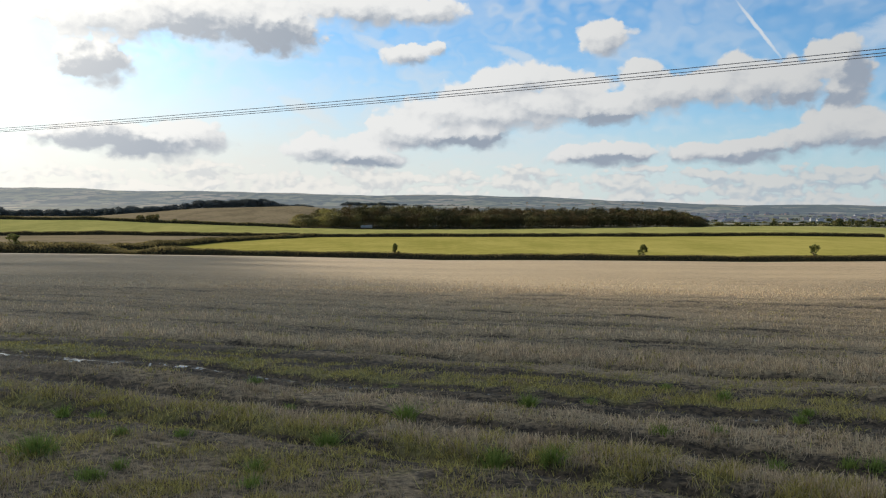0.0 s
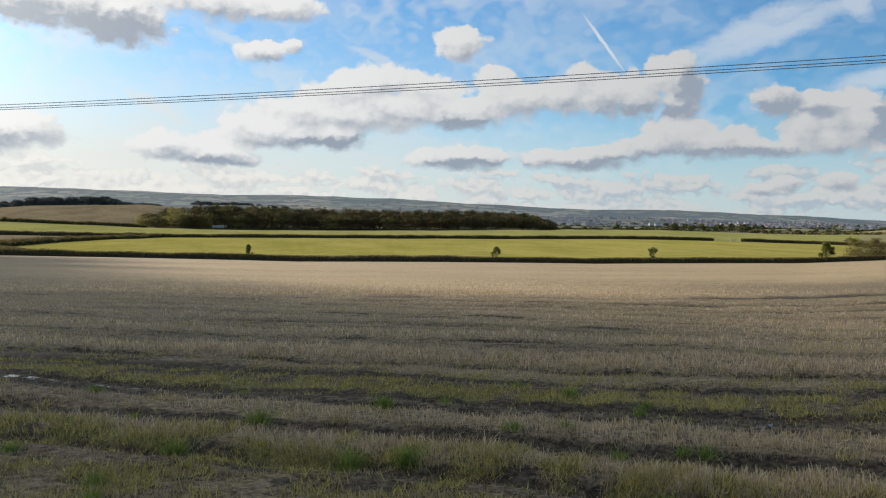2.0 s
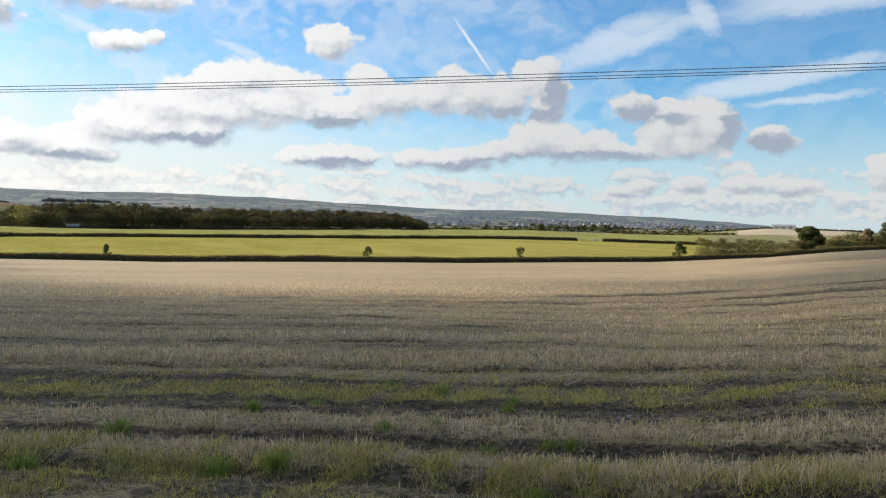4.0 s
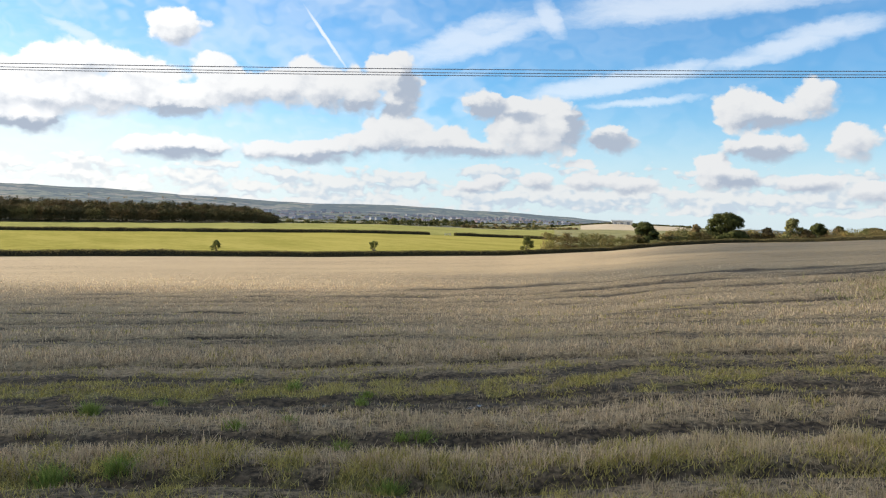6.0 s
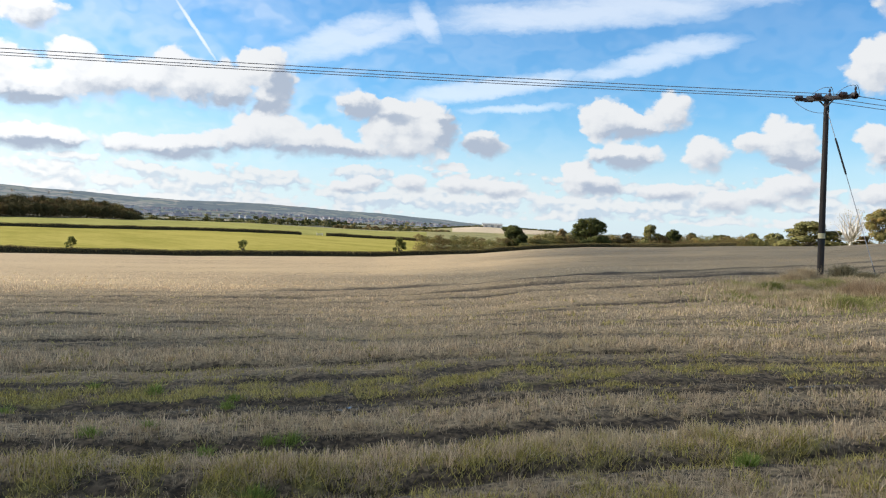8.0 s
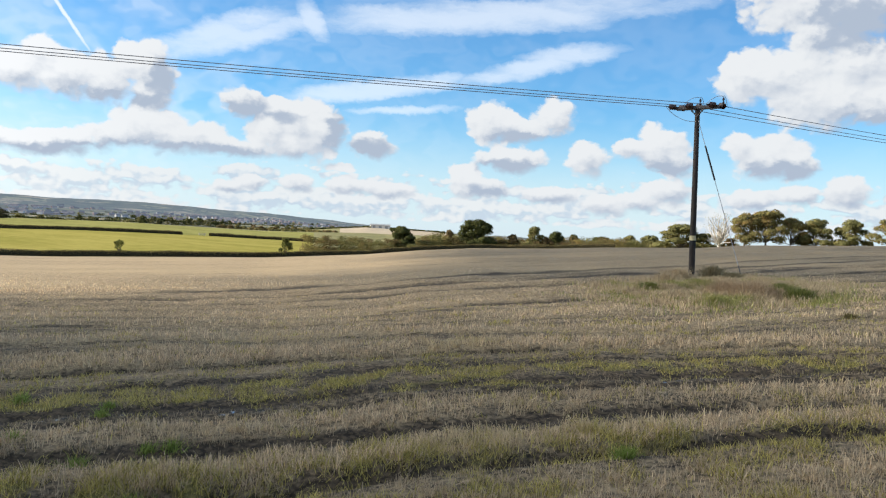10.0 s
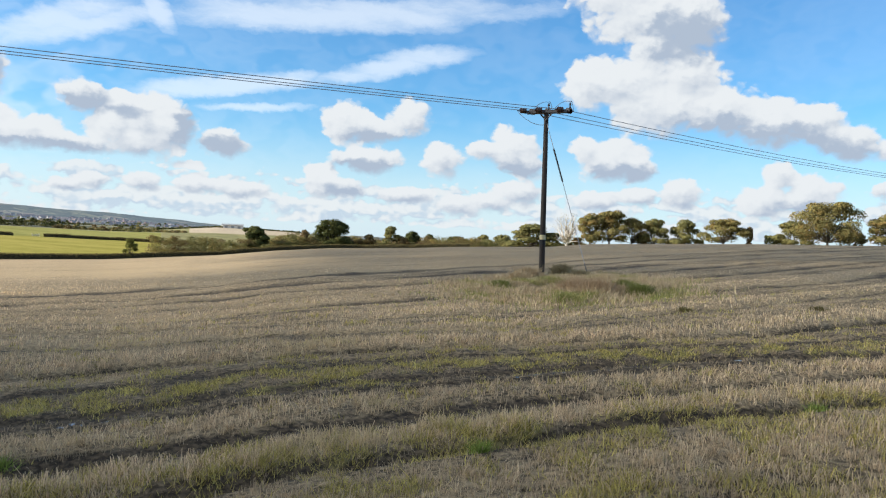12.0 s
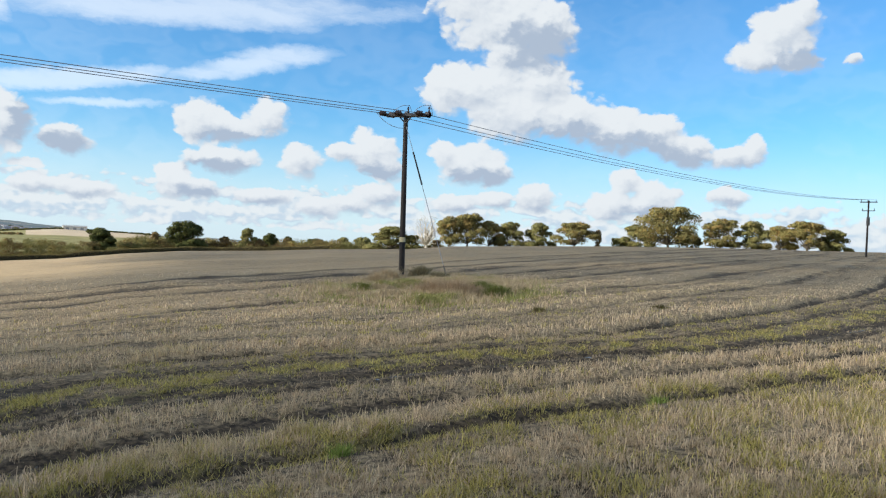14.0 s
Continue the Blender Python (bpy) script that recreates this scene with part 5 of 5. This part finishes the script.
def pale_stone():
    bm = bmesh.new()
    bmesh.ops.create_icosphere(bm, subdivisions=2, radius=0.10)
    for v in bm.verts:
        v.co *= 1 + 0.18 * math.sin(21 * v.co.x + 9) * math.cos(17 * v.co.y + 13 * v.co.z)
        v.co.z *= 0.6
    me = bpy.data.meshes.new("stone")
    bm.to_mesh(me)
    bm.free()
    me.materials.append(grain("pale_stone", (0.55, 0.53, 0.48), (0.78, 0.76, 0.71), 14.0, 0.8))
    ob = new("stone", me)
    x, y = 36.4 * math.sin(radians(63.5)), 36.4 * math.cos(radians(63.5))
    ob.location = (x, y, ground_z(x, y) + 0.1)
    tagged(ob, "small pale stone lying in the grass of the mound", "stone")


pale_stone()

# ---- unseen cloud pieces, added between the sun and the field to shade the stubble ----
CLOUD_AT = 420.0


def shaded(x, y):
    """Inside the footprint of the cloud's shade: most of the stubble, but for a wedge that opens towards the far hedge."""
    edge = np.interp(x, [-48, -32, -10, 0, 7, 17, 30, 58, 102, 160], [180, 110, 50, 33, 31, 40, 46, 63, 118, 178])
    return (y < edge) & (y < 178) & (np.hypot(x - 30, y + 10) < 258)


def shade_cloud(x0, x1, mat, label, near=0.0, far=1e6):
    rng = np.random.RandomState(91)
    offset = Vector((SUN_WAY.x, SUN_WAY.y)) / SUN_WAY.z * CLOUD_AT
    ball = bmesh.new()
    bmesh.ops.create_icosphere(ball, subdivisions=1, radius=1.0)
    bv = np.array([v.co[:] for v in ball.verts])
    bf = np.array([[v.index for v in f.verts] for f in ball.faces])
    ball.free()
    V, F, base = [], [], 0
    for gx in np.arange(x0 + 5, x1, 10.0):
        for gy in np.arange(-300, 190, 10.0):
            x, y = gx + rng.uniform(-3, 3), gy + rng.uniform(-3, 3)
            if shaded(np.array(x), np.array(y + 3)) and near <= math.hypot(x, y) < far:
                s = rng.uniform(9.0, 11.0)
                V.append(bv * (s, s, s * 0.22) + (x + offset.x, y + offset.y, CLOUD_AT + rng.uniform(-3, 3)))
                F.append(bf + base)
                base += len(bv)
    me = mesh_of("cloud", np.concatenate(V), np.concatenate(F), mat, True)
    tagged(new("cloud", me), label, "cloud", kind="structure")


def thin_cloud(clear_share):
    m, k, b = material("cloud", 1.0, 0.0)
    k.feed(b.inputs["Base Color"], k.mix(k.noise(here(k), 0.02), (0.78, 0.78, 0.79), (0.86, 0.86, 0.86)))
    clear, mixed = k.add("ShaderNodeBsdfTransparent"), k.add("ShaderNodeMixShader")
    mixed.inputs[0].default_value = clear_share
    k.feed(mixed.inputs[1], b.outputs[0])
    k.feed(mixed.inputs[2], clear.outputs[0])
    k.feed(m.node_tree.nodes["Material Output"].inputs[0], mixed.outputs[0])
    return m


# unseen pieces; the sun each lets through is tuned per patch of ground
shade_cloud(-260.0, -1.0, thin_cloud(0.64), "unseen cloud piece added to dim the low corner of the stubble")
shade_cloud(-1.0, 10.0, thin_cloud(0.42), "unseen cloud piece added to shade the stubble")
shade_cloud(10.0, 320.0, thin_cloud(0.88), "unseen thin cloud piece added to dim the near stubble", 0.0, 27.0)
shade_cloud(10.0, 320.0, thin_cloud(0.73), "unseen cloud piece added to dim the sun over the stubble", 27.0)

# ---- things in the distance ----
def gable_house(x, y, z, turn, long, deep, high, V, F, tone):
    """Walls and a pitched roof, added to the arrays."""
    ca, sa = math.cos(turn), math.sin(turn)
    pts = [(-1, -1, 0), (1, -1, 0), (1, 1, 0), (-1, 1, 0), (-1, -1, 1), (1, -1, 1), (1, 1, 1), (-1, 1, 1), (-1.02, 0, 1.6), (1.02, 0, 1.6)]
    base = len(V)
    for a, b, h in pts:
        px, py = a * long / 2, b * deep / 2
        V.append((x + px * ca - py * sa, y + px * sa + py * ca, z - 1 + h * high))
    for f, roof in (((0, 1, 5, 4), 0), ((2, 3, 7, 6), 0), ((1, 2, 6, 5), 0), ((3, 0, 4, 7), 0), ((4, 5, 9, 8), 1), ((6, 7, 8, 9), 1), ((5, 6, 9, 9), 0), ((7, 4, 8, 8), 0)):
        F.append((tuple(base + i for i in f), 2 if roof else tone))


def far_z(az, ahead):
    r = float(along(az, ahead))
    x, y = np.array([r * math.sin(radians(az))]), np.array([r * math.cos(radians(az))])
    lift = np.clip((ahead - 1500) / 2000, 0, 1) * (6.0 * waves(x, y, 900.0, 14) + 2.0 * waves(x, y, 260.0, 15))
    return float(x[0]), float(y[0]), float(height_at(az, ahead) + relief(x, y)[0] + lift[0])


# mottled colour with an even bluish glow mixed in, painting distance haze on houses
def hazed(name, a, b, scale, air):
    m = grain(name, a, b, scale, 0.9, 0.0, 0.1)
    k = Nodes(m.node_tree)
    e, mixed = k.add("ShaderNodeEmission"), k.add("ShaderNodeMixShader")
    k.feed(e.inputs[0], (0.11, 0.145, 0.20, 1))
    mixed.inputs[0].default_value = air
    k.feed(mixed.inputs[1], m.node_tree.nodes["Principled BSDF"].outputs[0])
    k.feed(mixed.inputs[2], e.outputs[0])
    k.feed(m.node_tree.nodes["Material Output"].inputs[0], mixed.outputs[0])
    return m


def distant_town():
    rng = np.random.RandomState(101)
    V, F = [], []
    streets = [(rng.uniform(17.5, 40), rng.uniform(1560, 2650)) for _ in range(60)]
    for az0, ahead0 in streets:
        turn = rng.uniform(0, 3.14)
        tone = 0 if rng.uniform() < 0.72 else 1
        for n in range(rng.randint(4, 12)):
            az, ahead = az0 + rng.normal(0, 1.1), ahead0 + rng.normal(0, 55)
            x, y, z = far_z(az, ahead)
            gable_house(x, y, z, turn, rng.uniform(8, 14), rng.uniform(6, 9), rng.uniform(3.5, 5.0), V, F, tone)
    me = bpy.data.meshes.new("distant_town")
    me.from_pydata(V, [], [tuple(dict.fromkeys(f)) for f, m in F])
    for mat in (hazed("hazy_town_brick", (0.16, 0.10, 0.08), (0.26, 0.17, 0.13), 0.05, 0.35), hazed("hazy_town_render", (0.33, 0.31, 0.29), (0.46, 0.44, 0.41), 0.05, 0.3), hazed("hazy_town_roofs", (0.09, 0.08, 0.08), (0.17, 0.13, 0.12), 0.05, 0.35)):
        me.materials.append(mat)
    me.polygons.foreach_set("material_index", np.array([m for f, m in F], np.int32))
    tagged(new("distant_town", me), "far town of brick and pale houses in the valley", "town", kind="stuff")


distant_town()


def tree_belt(name, az0, az1, ahead, el_low, el_high, label, rule, step=0.25, wide=(8, 13), spread=14.0, seed=0, each=170, leaf=0.95):
    rng = np.random.RandomState(200 + seed)
    out = []
    for az in np.arange(az0, az1, step):
        a, d = az + rng.uniform(-0.1, 0.1), ahead + rng.uniform(-spread, spread)
        x, y, z = far_z(a, d)
        high = EYE + math.hypot(x, y) * math.tan(radians(rng.uniform(el_low, el_high))) - z
        out.append((x, y, z - 1, max(3.5, high), rng.uniform(*wide)))
    wood(name, out, label, split_by(rule), each, leaf)


dark_mix = lambda t: "dark" if (t[0] * 3.7 + t[1] * 1.9) % 1.0 < 0.6 else "olive"
russet_mix = lambda t: ("rust", "olive", "olive", "oak")[int((t[0] * 3.7 + t[1] * 1.9) % 1.0 * 4)]
tree_belt("valley_trees", 17.6, 26.0, 880, -0.42, -0.22, "dark hedgerow trees along the valley side", dark_mix, 0.22, seed=1)
tree_belt("valley_trees", 25.6, 31.8, 1080, -0.20, 0.06, "dark clump of trees in the valley", dark_mix, 0.2, seed=2)
tree_belt("valley_trees", 31.0, 39.0, 960, -0.45, -0.20, "mixed trees and thickets in the valley", russet_mix, 0.22, seed=3)
tree_belt("valley_trees", 33.5, 38.8, 640, -0.75, -0.5, "russet thicket behind the green field", russet_mix, 0.24, (6, 9), seed=4)
tree_belt("valley_trees", 18.0, 37.0, 1450, -0.30, -0.12, "faint line of trees before the town", dark_mix, 0.3, (10, 18), 60, seed=5)
tree_belt("ridge_hedge", 37.0, 41.2, 890, -0.35, -0.22, "dark hedge along the ridge of a pale field", dark_mix, 0.12, (5, 7), 3, seed=6)
tree_belt("ridge_hedge", 42.8, 46.6, 890, -0.16, -0.08, "dark hedge along the ridge of a pale field", dark_mix, 0.12, (5, 7), 3, seed=7)
tree_belt("field_bushes", -20.4, -19.3, 604, 0.28, 0.38, "round brown bush on the far hedge", lambda t: "oak", 0.45, (8, 10), 2, seed=8)
tree_belt("field_bushes", -18.4, -17.4, 604, -0.15, 0.0, "brown bushes on the far hedge", lambda t: "oak", 0.4, (4, 6), 2, seed=9)
tree_belt("tall_trees", 4.9, 14.0, 690, 0.95, 1.25, "pale half-bare poplars rising over the wood", lambda t: "bare", 1.1, (3.5, 5), 8, seed=10, each=90, leaf=0.5)
tree_belt("shrub_belt", 36.8, 47.6, 215, -0.85, -0.45, "russet and olive scrub behind the field hedge", russet_mix, 0.2, (4, 6), 8, seed=11, each=900, leaf=0.15)
tree_belt("shrub_belt", 45.0, 57.8, 222, -0.35, 0.15, "russet and olive scrub behind the field hedge", russet_mix, 0.20, (6, 10), 8, seed=12, each=1000, leaf=0.16)
tree_belt("shrub_belt", 55.6, 67.5, 205, -0.1, 0.42, "olive scrub along the field crest", russet_mix, 0.28, (6, 9), 6, seed=13, each=900, leaf=0.17)
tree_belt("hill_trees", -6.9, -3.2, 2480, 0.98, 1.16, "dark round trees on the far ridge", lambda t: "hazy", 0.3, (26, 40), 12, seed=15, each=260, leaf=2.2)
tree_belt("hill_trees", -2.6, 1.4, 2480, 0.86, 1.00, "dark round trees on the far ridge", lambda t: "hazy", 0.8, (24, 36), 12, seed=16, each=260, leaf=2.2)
tree_belt("shrub_belt", 46.0, 66.0, 212, -0.42, -0.08, "low mixed scrub right behind the field hedge", russet_mix, 0.2, (5, 8), 4, seed=17, each=700, leaf=0.17)
tree_belt("valley_trees", 17.5, 39.5, 1900, -0.12, 0.05, "faint trees among the houses of the town", dark_mix, 0.32, (12, 26), 260, seed=14)


def long_barn():
    root = new("barn")
    x, y, z = far_z(42.0, 893)
    root.location, root.rotation_euler = (x, y, z), (0, 0, radians(-40))
    wall = grain("pale_sheeting", (0.55, 0.52, 0.46), (0.70, 0.67, 0.60), 0.4, 0.7, 0.0)
    roof = grain("grey_roof", (0.22, 0.22, 0.22), (0.34, 0.34, 0.33), 0.4, 0.7, 0.0)
    box_part("wall", (0, 0, 1.9), (1, 0), (30, 12, 5.4), wall, root)
    for s in (-1, 1):
        ob = box_part("roof", (0, s * 3.2, 5.2), (1, 0), (30.6, 7.0, 0.25), roof, root)
        ob.rotation_euler = (radians(-15 * s), 0, 0)
    for n in range(3):
        box_part("door", (-9 + 9 * n, -6.03, 1.4), (1, 0), (4, 0.12, 3.8), roof, root)
    tagged(root, "long pale farm shed on the ridge", "barn")


long_barn()


def field_gate():
    root = new("field_gate")
    x, y, z = spot(29.9, 430.5)
    root.location, root.rotation_euler = (x, y, z), (0, 0, 0)
    wood_grey = grain("grey_timber", (0.38, 0.35, 0.30), (0.55, 0.52, 0.46), 2.0, 0.8, 0.0)
    for n in range(5):
        box_part("rail", (0, 0, 0.25 + 0.26 * n), (1, 0), (3.6, 0.06, 0.12), wood_grey, root)
    for s in (-1.95, 1.95):
        box_part("post", (s, 0, 0.6), (1, 0), (0.24, 0.24, 2.0), wood_grey, root)
    tagged(root, "pale grey five-bar wooden gate between hedges", "gate")


field_gate()


def trailer():
    root = new("trailer")
    x, y, z = spot(-5.4, 604)
    root.location = (x, y, z)
    pale = grain("pale_panel", (0.22, 0.23, 0.23), (0.34, 0.34, 0.33), 0.6, 0.5, 0.0)
    box_part("body", (0, 0, 1.9), (1, 0), (8.5, 2.4, 2.2), pale, root)
    for s in (-1.6, -0.6):
        v, f = tubes([((s, -1.2, 0.45), (s, 1.2, 0.45), 0.45, 0.45)], 12)
        part_of("wheel", mesh_of("wheel", v, f, M_BLACK, True), root)
    box_part("drawbar", (5.0, 0, 0.7), (1, 0), (2.0, 0.15, 0.15), M_STEEL, root)
    tagged(root, "pale box trailer parked before the wood", "trailer")


trailer()
